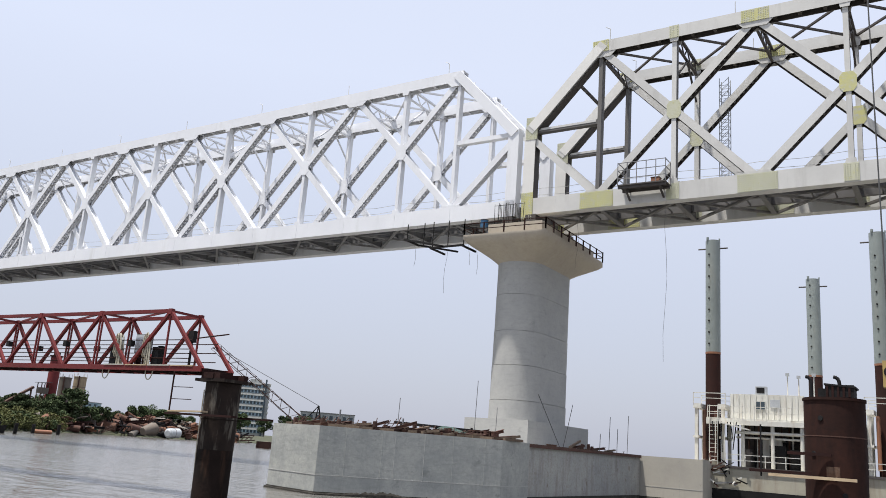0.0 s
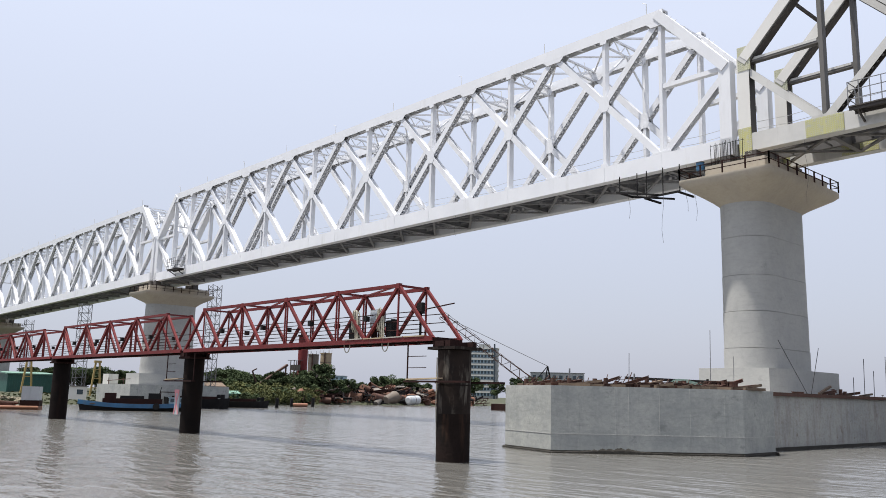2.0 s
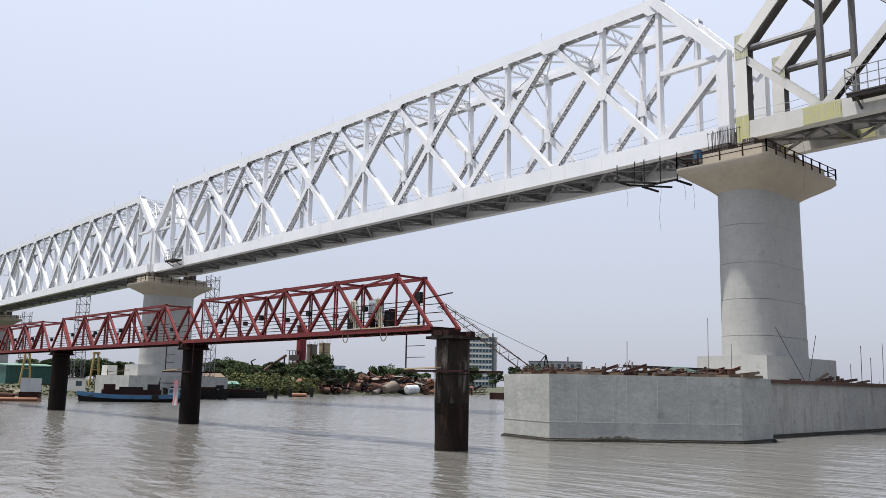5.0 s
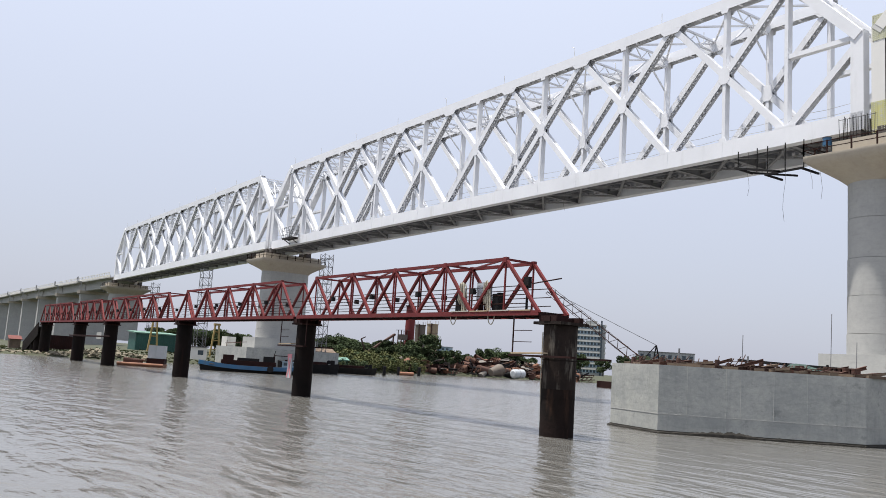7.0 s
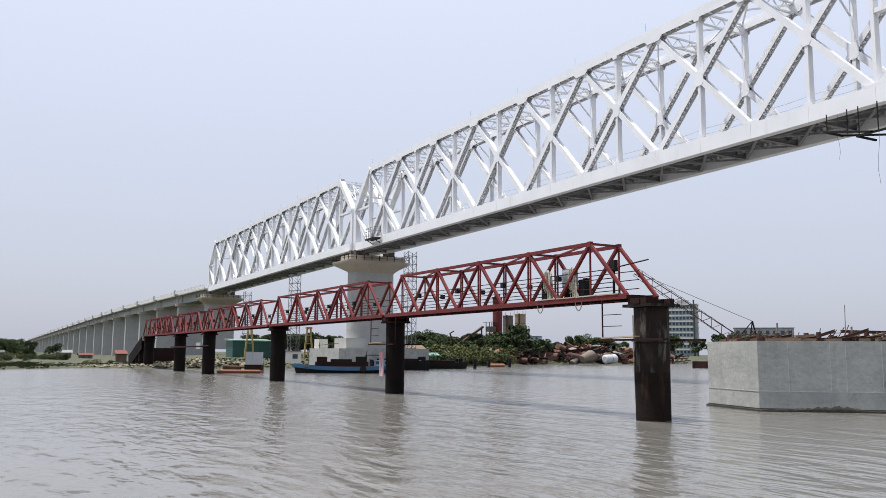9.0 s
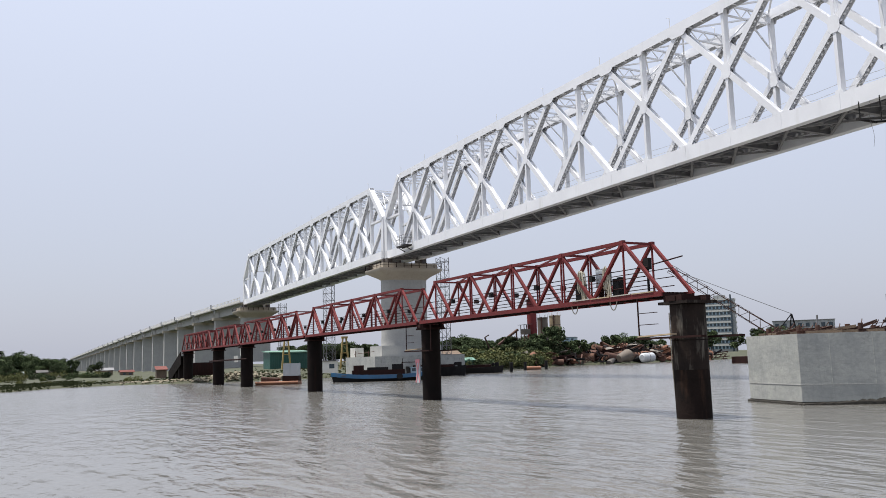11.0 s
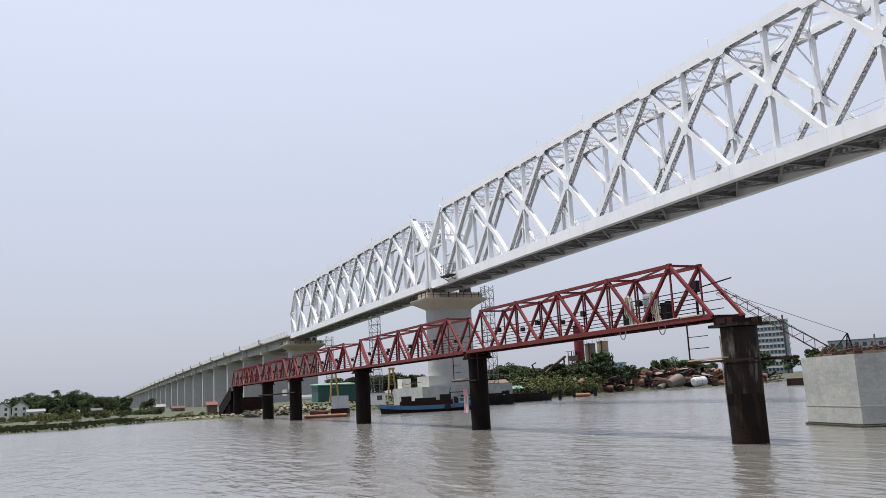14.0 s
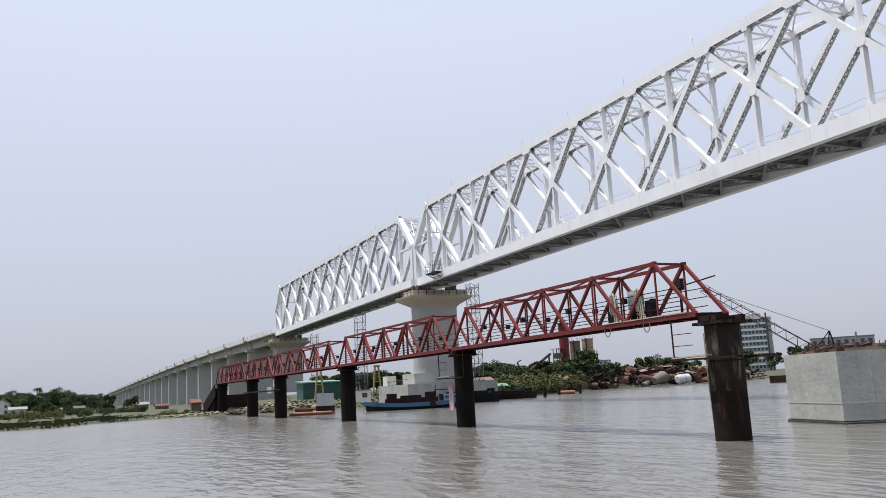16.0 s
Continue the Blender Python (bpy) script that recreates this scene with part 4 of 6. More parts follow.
cage = thing("rebar_cage", "black upright reinforcement bars on the pier head", "rebar", (0, 0, 0))
rnd = random.Random(4)
for k in range(22):
    x, y = -1.85 + 2.6 * k / 21 + rnd.uniform(-0.04, 0.04), -0.75 + 0.35 * (k % 2)
    P("bar", BLACK, cage, (tube, (x, y, 19.9), (x + rnd.uniform(-0.08, 0.08), y, 21.95 + rnd.uniform(-0.1, 0.12)), 0.022, 5))
for z in (20.6, 21.8):
    P("tie_bar", BLACK, cage, (tube, (-1.9, -0.77, z), (0.8, -0.77, z), 0.02, 5))
drum = thing("drum", "small dark steel drum on the pier head", "drum", (-2.55, -1.2, 19.96))
P("body", HULLBLUE, drum, (tube, (0, 0, 0), (0, 0, 0.62), 0.3, 16))
P("rim", DARKSTEEL, drum, (tube, (0, 0, 0.57), (0, 0, 0.63), 0.32, 16))

hang = thing("hanging_scaffold", "black hanging steel scaffold under the span end", "scaffold")
for a, b in (((-10.4, -0.9, 19.6), (-6.4, -0.9, 18.75)), ((-7.7, -0.9, 18.7), (-4.5, -0.9, 18.75)), ((-10.2, 1.2, 19.6), (-6.3, 1.2, 18.8)), ((-7.7, -0.9, 18.7), (-7.7, 1.4, 18.7)), ((-4.7, -0.9, 18.75), (-4.7, 1.4, 18.75)), ((-10.3, -0.9, 19.6), (-10.3, 1.3, 19.6))):
    P("rail", BLACK, hang, (beam, a, b, 0.13, 0.15))
for x, z0 in ((-10.3, 19.6), (-8.6, 19.1), (-7.7, 18.7), (-6.2, 18.75), (-4.7, 18.75)):
    P("hanger", BLACK, hang, (beam, (x, -0.6, z0), (x, -0.6, 21.0), 0.06, 0.06, (1, 0, 0)))
for x, y, z0, z1 in ((11.7, -0.2, 9.6, 21.2), (-6.45, -0.3, 15.0, 21.0), (-4.3, -0.3, 17.2, 21.0), (-9.6, -0.3, 17.4, 21.0), (-3.6, -0.2, 16.4, 21.0), (5.0, -0.2, 16.5, 21.1), (-30.5, -0.2, 18.6, 20.7)):
    root = thing("loose_wire", "thin wire hanging loose from the span", "wire", group="loose wires")
    bm = bmesh.new()
    p = Vector((x, y, z1))
    for k in range(6):
        q = Vector((x + 0.12 * math.sin(k * 1.3 + x), y, z1 + (z0 - z1) * (k + 1) / 6))
        tube(bm, p, q, 0.011, 5, cap=False)
        p = q
    part("strand", bm, WIRE, root)

# ladder tower inside the primed span
mast = thing("ladder_mast", "slim grey lattice ladder mast inside the truss", "mast", (14.2, 6.6, 0))
bm = bmesh.new()
for dx in (-0.35, 0.35):
    for dy in (-0.35, 0.35):
        beam(bm, (dx, dy, 22.4), (dx, dy, 33.0), 0.05, 0.05, (1, 0, 0))
for k in range(18):
    z = 22.5 + 0.58 * k
    for s in (-1, 1):
        beam(bm, (-0.35, s * 0.35, z), (0.35, s * 0.35, z), 0.03, 0.03)
        beam(bm, (s * 0.35, -0.35, z), (s * 0.35, 0.35, z), 0.03, 0.03)
        beam(bm, (-0.35, s * 0.35, z), (0.35, s * 0.35, z + 0.58), 0.03, 0.03)
part("lattice", bm, SHEETWHITE, mast)

# ---- clutter on the pile cap ----
rnd = random.Random(11)


def cap_clutter(cx, cy, sx, sy, n, seed, turn0):
    r = random.Random(seed)
    for k in range(n):
        x, y = cx + r.uniform(-sx, sx), cy + r.uniform(-sy, sy)
        kind = r.random()
        L = r.uniform(0.35, 1.9)
        a = turn0 + r.uniform(-0.6, 0.6)
        up = max(0.0, r.gauss(0, 0.16))
        d = Vector((math.cos(a), math.sin(a), up)) * L / 2
        z = (3.465 if kind < 0.5 else 3.52) + up * L / 2
        if kind < 0.5:
            root = thing("steel_offcut", "rusty steel section lying on the pile cap", "steel", (x, y, z), group="steel offcuts")
            P("flange", RUST, root, (beam, -d, d, 0.16, 0.03), (beam, -d + Vector((0, 0, 0.15)), d + Vector((0, 0, 0.15)), 0.16, 0.03), (beam, -d + Vector((0, 0, 0.07)), d + Vector((0, 0, 0.07)), 0.03, 0.14))
        elif kind < 0.92:
            root = thing("timber", "weathered timber lying on the pile cap", "timber", (x, y, z), group="timbers")
            P("baulk", WOOD, root, (beam, -d, d, 0.16, 0.14))
        else:
            root = thing("rusty_drum", "short rusty steel pipe standing on the pile cap", "pipe", (x, y, 3.45), group="pipe pieces")
            P("pipe", RUST, root, (tube, (0, 0, 0), (0, 0, r.uniform(0.3, 0.5)), 0.12, 12))


cap_clutter(0.6, -15.6, 4.6, 2.6, 60, 1, 0.9)
cap_clutter(-2.0, -19.6, 1.8, 1.0, 22, 5, 0.2)
for k in range(13):
    cap_clutter(0.7 + 0.5 * k, -20.5 + 0.62 * k, 0.4, 0.4, 9, 40 + k, 0.9)
for k, (x, y, h) in enumerate(((-2.4, -19.4, 0.7), (-0.6, -18.6, 0.55), (1.4, -17.2, 0.8), (3.4, -15.6, 0.6), (4.4, -14.9, 0.5))):
    root = thing("steel_cage", "rusty welded bar cage lying on the pile cap", "steel cage", (x, y, 3.45), group="bar cages")
    r = random.Random(70 + k)
    for q in range(6):
        o = (q - 2.5) * 0.22
        P("bar", RUST, root, (beam, (o, o * 0.8 - 0.3, 0), (o + r.uniform(-0.2, 0.3), o * 0.8 + 0.2, h * r.uniform(0.6, 1.1)), 0.035, 0.035))
    for z in (0.15, 0.5):
        P("tie_bar", RUST, root, (beam, (-0.75, -0.65, h * z), (0.8, 0.65, h * z * 1.3), 0.03, 0.03))
tarp = thing("tarpaulin", "crumpled dark green tarpaulin over stacked gear", "tarpaulin", (3.5, -14.2, 3.45))
bm = bmesh.new()
bmesh.ops.create_icosphere(bm, subdivisions=3, radius=1, matrix=Matrix.Diagonal((1.1, 0.6, 0.55, 1)))
for v in bm.verts:
    v.co *= 1 + 0.3 * noise.noise(v.co * 2.3)
    v.co.z = max(v.co.z, 0.0)
part("cover", bm, GREENDARK, tarp)
cap_clutter(3.9, 6.0, 0.8, 6.5, 16, 2, 1.5)
for x, y, h, r in ((4.6, -13.2, 3.4, 0.022), (0.4, -15.0, 2.1, 0.024), (-1.6, -18.0, 1.1, 0.06), (5.9, -13.0, 1.9, 0.02), (0.9, -15.2, 0.9, 0.06), (4.6, 8.5, 2.8, 0.03), (4.6, 10.3, 2.0, 0.03), (4.5, 6.8, 1.4, 0.03), (4.5, 13.0, 3.2, 0.03)):
    root = thing("steel_pole", "thin upright steel pole on the pile cap", "pole", (x, y, 3.4), group="steel poles")
    P("pole", ROOFGREY, root, (tube, (0, 0, 0), (0.02 * h, 0, h), r * 0.85, 7))
root = thing("steel_stack", "rusty bundled steel brackets on the pile cap", "steel", (5.6, -13.7, 3.45))
for k in range(7):
    P("bracket", RUST, root, (box, -0.9 + 0.25 * k, -0.3, 0, -0.75 + 0.25 * k, 0.3, 0.45), (box, -0.95 + 0.25 * k, -0.32, 0.4, -0.72 + 0.25 * k, 0.32, 0.46))
root = thing("trestle", "long dark steel trestle lying on the pile cap", "trestle", (2.6, -14.2, 3.45))
P("top_beam", BLACK, root, (beam, (-2.6, -0.6, 0.62), (2.4, 1.2, 0.42), 0.18, 0.16))
P("low_beam", REDDARK, root, (beam, (-2.2, -0.5, 0.2), (2.6, 1.2, 0.25), 0.2, 0.2))
for f in (-2.0, 0.0, 2.0):
    P("leg", BLACK, root, (beam, (f, f * 0.35, 0), (f, f * 0.35, 0.6), 0.1, 0.1, (1, 0, 0)))
for a, b in (((2.2, -1.9), (4.6, -2.3)), ((3.4, 1.5), (4.6, -1.8))):
    root = thing("leaning_rod", "thin dark rod leaning against the plinth", "rod", group="leaning rods")
    P("rod", BLACK, root, (tube, (a[0] + 1.0, a[1], 7.0 if a[1] < 0 else 6.6), (b[0] + 0.6, b[1], 3.4), 0.02, 6))

# ---- jack-up barge ----
jack = thing("jackup_barge", "buff and white jack-up work barge on three tall legs", "barge")
P("hull", BUFF, jack, (box, 9.8, 17.6, 1.25, 40, 38, 3.15))
P("hull_bottom", BLACK, jack, (box, 9.75, 17.55, -1.0, 40.05, 38.05, 1.24))
tangle = thing("wreckage", "tangle of bent rusty and white steel hung at the barge corner", "scrap", (11.4, 17.2, 2.3))
rt = random.Random(8)
for k in range(26):
    a = Vector((rt.uniform(-1.7, 1.7), rt.uniform(-0.25, 0.2), rt.uniform(-0.7, 1.2)))
    b = a + Vector((rt.uniform(-1.1, 1.1), rt.uniform(-0.2, 0.15), rt.uniform(-0.8, 0.5)))
    P("bent_bar", (RUST, BLACK, OFFWHITE, ROOFGREY)[k % 4], tangle, (beam, a, b, rt.uniform(0.06, 0.18), rt.uniform(0.05, 0.12)))
P("rubbing_strake", DARKSTEEL, jack, (beam, (9.8, 17.52, 3.05), (40, 17.52, 3.05), 0.14, 0.2))
for x, y, top, rust in ((9.5, 21.3, 23.7, 13.1), (16.2, 34.6, 22.5, 12.6), (23.3, 21.5, 23.5, 12.2), (38, 34.6, 23, 12.5)):
    leg = P("leg", PIPEGREY, jack, (tube, (x, y, rust), (x, y, top), 0.66, 28))
    P("leg_foot", LEGRUST, leg, (tube, (x, y, -2), (x, y, rust), 0.655, 28), label="rust-brown lower leg")
    P("band", ORANGE, leg, (tube, (x, y, rust - 0.12), (x, y, rust + 0.06), 0.675, 28))
    P("leg_pin", DARKSTEEL, leg, (tube, (x - 1.35, y, top - 0.75), (x + 1.35, y, top - 0.75), 0.07, 8))
    P("leg_rim", PIPEGREY, leg, (tube, (x - 0.35, y - 0.55, top), (x - 0.35, y - 0.55, top + 0.25), 0.12, 8), (tube, (x + 0.6, y, top), (x + 0.6, y, top + 0.2), 0.08, 8))
    for k in range(9):
        P("leg_hole", BLACK, leg, (tube, (x - 0.2, y - 0.64, rust + 0.8 + k * 1.05), (x - 0.2, y - 0.68, rust + 0.8 + k * 1.05), 0.08, 8))
    # jacking house round the leg
    for dx in (-1.15, 1.15):
        for dy in (-1.15, 1.15):
            P("jack_post", OFFWHITE, jack, (box, x + dx - 0.14, y + dy - 0.14, 3.15, x + dx + 0.14, y + dy + 0.14, 8.3))
    P("jack_frame", OFFWHITE, jack, (box, x - 1.4, y - 1.4, 8.0, x - 0.75, y + 1.4, 8.4), (box, x + 0.75, y - 1.4, 8.0, x + 1.4, y + 1.4, 8.4), (box, x - 1.4, y - 1.4, 5.4, x - 0.85, y + 1.4, 5.6), (box, x + 0.85, y - 1.4, 5.4, x + 1.4, y + 1.4, 5.6))
    P("jack_cylinder", ORANGE if x > 20 else RUST, jack, (tube, (x - 0.5, y - 0.98, 3.6), (x - 0.5, y - 0.98, 7.9), 0.16, 10), (tube, (x + 0.5, y - 0.98, 3.6), (x + 0.5, y - 0.98, 7.9), 0.16, 10))
    for s in (-1, 1):
        P("jack_rail", OFFWHITE, jack, (beam, (x - 1.4, y + s * 1.4, 9.35), (x + 1.4, y + s * 1.4, 9.35), 0.06, 0.06), (beam, (x - 1.4, y + s * 1.4, 8.9), (x + 1.4, y + s * 1.4, 8.9), 0.05, 0.05), (beam, (x - 1.4, y + s * 1.4, 8.4), (x - 1.4, y + s * 1.4, 9.38), 0.06, 0.06, (1, 0, 0)), (beam, (x + 1.4, y + s * 1.4, 8.4), (x + 1.4, y + s * 1.4, 9.38), 0.06, 0.06, (1, 0, 0)))
P("upper_deck", OFFWHITE, jack, (box, 9.6, 18.6, 6.9, 22.0, 23.8, 7.15), (beam, (9.6, 18.6, 6.8), (22.0, 18.6, 6.8), 0.15, 0.4))
for x in (12.6, 15.0, 17.3, 20.2):
    P("deck_post", OFFWHITE, jack, (tube, (x, 18.9, 3.15), (x, 18.9, 6.9), 0.16, 10))
P("pipe_run", OFFWHITE, jack, (tube, (12.0, 18.8, 6.0), (21.5, 18.8, 6.0), 0.13, 8), (tube, (12.0, 19.2, 5.6), (21.5, 19.2, 5.6), 0.09, 8))
P("back_wall", DARKSTEEL, jack, (box, 11.6, 23.2, 3.15, 21.8, 23.4, 6.9))
for x0, x1 in ((13.4, 15.4), (17.2, 19.0)):
    P("machine_house", OFFWHITE, jack, (box, x0, 20.6, 3.15, x1, 22.6, 5.6))
for zz in (7.65, 8.15):
    P("deck_rail", OFFWHITE, jack, (beam, (9.7, 18.6, zz), (17.6, 18.6, zz), 0.055, 0.055))
for k in range(9):
    P("deck_rail_post", OFFWHITE, jack, (beam, (9.7 + k * 0.98, 18.6, 7.1), (9.7 + k * 0.98, 18.6, 8.2), 0.055, 0.055, (1, 0, 0)))
for zz in (3.65, 4.1):
    P("side_rail", OFFWHITE, jack, (beam, (11.4, 17.75, zz), (26, 17.75, zz), 0.05, 0.05))
for k in range(10):
    P("side_rail_post", OFFWHITE, jack, (beam, (11.4 + k * 1.6, 17.75, 3.15), (11.4 + k * 1.6, 17.75, 4.15), 0.06, 0.06, (1, 0, 0)))
for x in (9.9, 10.6):
    P("ladder", OFFWHITE, jack, (beam, (x, 18.45, 3.2), (x, 18.45, 8.2), 0.06, 0.06, (1, 0, 0)))
for k in range(12):
    P("rung", OFFWHITE, jack, (beam, (9.9, 18.45, 3.5 + 0.36 * k), (10.6, 18.45, 3.5 + 0.36 * k), 0.035, 0.035))

rnd = random.Random(15)
for k in range(26):
    x, y = rnd.uniform(11.2, 21.5), rnd.uniform(18.9, 21.5)
    z0 = 3.15 if rnd.random() < 0.6 else rnd.uniform(4.5, 6.0)
    if rnd.random() < 0.5:
        P("riser_pipe", rnd.choice((OFFWHITE, OFFWHITE, BLACK, RUST)), jack, (tube, (x, y, 3.15), (x, y, 6.9), rnd.uniform(0.04, 0.11), 8))
    else:
        P("machinery", rnd.choice((BLACK, BLACK, DARKSTEEL, RUST)), jack, (box, x, y, 3.15, x + rnd.uniform(0.4, 1.3), y + 0.8, 3.15 + rnd.uniform(0.6, 2.4)), (tube, (x, y + 0.2, 3.6), (x + 0.9, y + 0.1, 4.4), 0.12, 8))
for k in range(9):
    x = 10.2 + 0.25 * k
    P("hung_hose", rnd.choice((BLACK, OFFWHITE)), jack, (tube, (x, 18.3, 6.8), (x + rnd.uniform(-0.3, 0.5), 18.2, rnd.uniform(3.2, 5.4)), 0.045, 6))
P("gangway", OFFWHITE, jack, (beam, (10.8, 18.3, 6.75), (13.3, 18.3, 6.2), 0.5, 0.1), (beam, (10.8, 18.1, 7.5), (13.3, 18.1, 6.9), 0.05, 0.05))
cabin = thing("site_cabin", "dirty white corrugated site cabin on the barge deck", "cabin", (0, 0, 0))
bm = bmesh.new()
x = 11.4
k = 0
while x < 17.2:
    P("corrugation", OFFWHITE, cabin, (box, x, 19.62 + 0.07 * (k % 2), 7.17, x + 0.24, 19.8, 9.3))
    x, k = x + 0.24, k + 1
box(bm, 11.4, 19.8, 7.16, 17.2, 22.0, 9.32)
part("wall", bm, OFFWHITE, cabin)
win = P("window", OFFWHITE, cabin, (box, 13.5, 19.54, 8.0, 14.35, 19.62, 8.75))
P("pane", GLASS, win, (box, 13.57, 19.53, 8.06, 13.9, 19.545, 8.69), (box, 13.95, 19.53, 8.06, 14.28, 19.545, 8.69))
P("shutter", SHEETWHITE, cabin, (box, 14.7, 19.56, 8.2, 15.5, 19.62, 8.9))
ac = thing("air_conditioner", "boxy white air conditioner on the cabin roof", "air conditioner", (13.9, 20.2, 9.33))
P("casing", SHEETWHITE, ac, (box, -0.45, -0.3, 0, 0.45, 0.3, 0.7))
P("grille", BLACK, ac, (box, -0.35, -0.32, 0.1, 0.3, -0.305, 0.6))
for x, h in ((16.0, 1.7), (16.9, 1.5), (18.1, 1.7)):
    fl = thing("floodlight", "white floodlight on a thin pole", "floodlight", (x, 20.4, 9.3), group="floodlights")
    P("pole", OFFWHITE, fl, (tube, (0, 0, -2.1), (0, 0, h), 0.05, 7))
    P("lamp", SHEETWHITE, fl, (box, -0.14, -0.16, h, 0.14, 0.08, h + 0.26))
rnd = random.Random(8)
for k in range(16):
    root = thing("scrap_bar", "tangled rusty bar hanging at the barge corner", "scrap", (9.9 + rnd.uniform(-0.6, 1.4), 17.1 + rnd.uniform(-0.3, 0.3), 2.9 + rnd.uniform(-0.5, 0.9)), group="scrap bars")
    d = Vector((rnd.uniform(-1, 1), rnd.uniform(-0.3, 0.3), rnd.uniform(-0.7, 0.7)))
    P("bar", RUST if k % 3 else OFFWHITE, root, (beam, -d * 0.7, d * 0.7, 0.09, 0.09))

# ---- large rusty casing with an engine on top ----
cas = thing("steel_casing", "large rust-brown steel casing pile standing in the river", "casing", (22.75, -4.7, 0))
P("shell", CASRUST, cas, (tube, (0, 0, -2), (0, 0, 6.95), 1.58, 40))
P("rim", CASRUST, cas, (tube, (0, 0, 6.9), (0, 0, 7.05), 1.64, 40))
P("seam", RUST, cas, (tube, (0, 0, 4.92), (0, 0, 4.98), 1.595, 40))
for z, x0, x1, m in ((2.72, -3.2, 1.2, PALEWOOD), (2.9, -4.2, -1.0, REDDARK), (3.95, -2.2, 0.0, REDDARK)):
    P("waling", m, cas, (beam, (x0, -1.75, z), (x1, -1.75, z), 0.2, 0.16))
P("scoured_patch", CASPALE, cas, (prism, [(1.596 * math.cos(q), 1.596 * math.sin(q)) for q in [-1.75 + 0.06 * k for k in range(8)]] + [(1.5 * math.cos(-1.5), 1.5 * math.sin(-1.5))], 2.75, 3.35), label="pale scoured patch")
for zz, q in ((5.9, -1.9), (4.0, -2.2), (1.9, -1.2)):
    P("lifting_lug", BLACK, cas, (tube, (1.57 * math.cos(q), 1.57 * math.sin(q), zz), (1.63 * math.cos(q), 1.63 * math.sin(q), zz), 0.14, 12))
P("stay", BLACK, cas, (beam, (-3.6, -1.7, 2.6), (-3.6, -1.7, 5.4), 0.08, 0.08, (1, 0, 0)))
eng = thing("power_pack", "dark rusty engine unit with two exhausts on a casing", "engine", (22.75, -4.7, 7.05))
P("housing", BLACK, eng, (box, -0.35, -0.7, 0, 1.1, 0.7, 0.75), (beam, (-0.4, 0, 0.78), (1.2, 0, 0.62), 1.5, 0.1))
P("radiator", BLACK, eng, (box, -0.75, -0.5, 0, -0.36, 0.5, 0.55))
for x in (-1.1, 0.35):
    bm = bmesh.new()
    last = Vector((x, -0.3, 0))
    for q in ((0, 0.85), (-0.04, 1.05), (-0.14, 1.18), (-0.3, 1.22)):
        p = Vector((x + q[0], -0.3, q[1]))
        tube(bm, last, p, 0.1, 12)
        last = p
    part("exhaust", bm, BLACK, eng)
for k in range(5):
    P("fin", REDDARK, eng, (box, -0.3 + 0.28 * k, -0.74, 0.08, -0.18 + 0.28 * k, -0.7, 0.68))
crane = thing("crane_hook", "yellow crane hook block on a long wire", "crane hook", (25.75, -6.4, 0))
P("wire", WIRE, crane, (tube, (0, 0, 9.0), (-0.35, 0, 46), 0.045, 6))
P("block", YELLOW, crane, (box, -0.35, -0.3, 7.6, 0.4, 0.3, 9.0), (box, -0.2, -0.2, 6.9, 0.25, 0.2, 7.6))
P("sheave", BLACK, crane, (tube, (0, -0.34, 8.4), (0, 0.34, 8.4), 0.3, 14))

# ---- boats at the far bank ----
def hull_mesh(bm, L, B, z0, z1, sheer, n=14):
    rings = []
    for k in range(n + 1):
        s = -1 + 2 * k / n
        w = B / 2 * max(1 - abs(s) ** 3.2, 0.06)
        top = z1 + sheer * abs(s) ** 2.4
        rings.append([(s * L / 2 * 0.94, -w * 0.6, z0), (s * L / 2, -w, top), (s * L / 2, w, top), (s * L / 2 * 0.94, w * 0.6, z0)])
    loft(bm, rings)


boat = thing("cargo_boat", "blue painted wooden cargo boat moored at the bank", "boat", (-74.5, -12.4, 0))
boat.rotation_euler = (0, 0, math.atan2(0.92, 0.4))
bm = bmesh.new()
hull_mesh(bm, 14.5, 3.4, -0.6, 0.75, 0.42)
part("hull", bm, BLACK, boat, "black tarred hull")
bm = bmesh.new()
for s in (-1, 1):
    pts = [(q * 7.22, s * 1.73 * max(1 - abs(q) ** 3.2, 0.07), 0.62 + 0.42 * abs(q) ** 2.4) for q in [-1 + k / 7 for k in range(15)]]
    for a, b in zip(pts, pts[1:]):
        beam(bm, a, b, 0.12, 0.5)
part("gunwale", bm, HULLBLUE, boat, "blue gunwale")
P("deck", WOOD, boat, (box, -5.8, -1.2, 0.8, 5.8, 1.2, 0.9))
P("hold_cover", REDDARK, boat, (box, -4.4, -1.15, 0.9, 2.6, 1.15, 1.5), (box, -4.2, -1.0, 1.5, -2.9, 1.0, 2.15))
P("cargo_crate", BLACK, boat, (box, -2.4, -0.9, 1.5, 0.4, 0.9, 1.85))
P("cargo_crate", BLACK, boat, (box, 0.9, -0.8, 1.5, 2.4, 0.8, 2.2))
wh = P("wheelhouse", PALEBLUE, boat, (box, 3.4, -1.1, 0.9, 5.4, 1.1, 1.65), (box, 3.3, -1.2, 1.65, 5.5, 1.2, 1.74))
for x in (3.8, 4.4, 5.0):
    P("window", GLASS, wh, (box, x - 0.25, -1.13, 1.2, x + 0.25, -1.105, 1.6))
P("canopy", REDDARK, boat, (box, 2.2, -0.9, 2.35, 4.6, 0.9, 2.45), (box, 2.3, -0.85, 1.85, 2.4, 0.85, 2.35), (box, 4.4, -0.85, 1.85, 4.5, 0.85, 2.35))
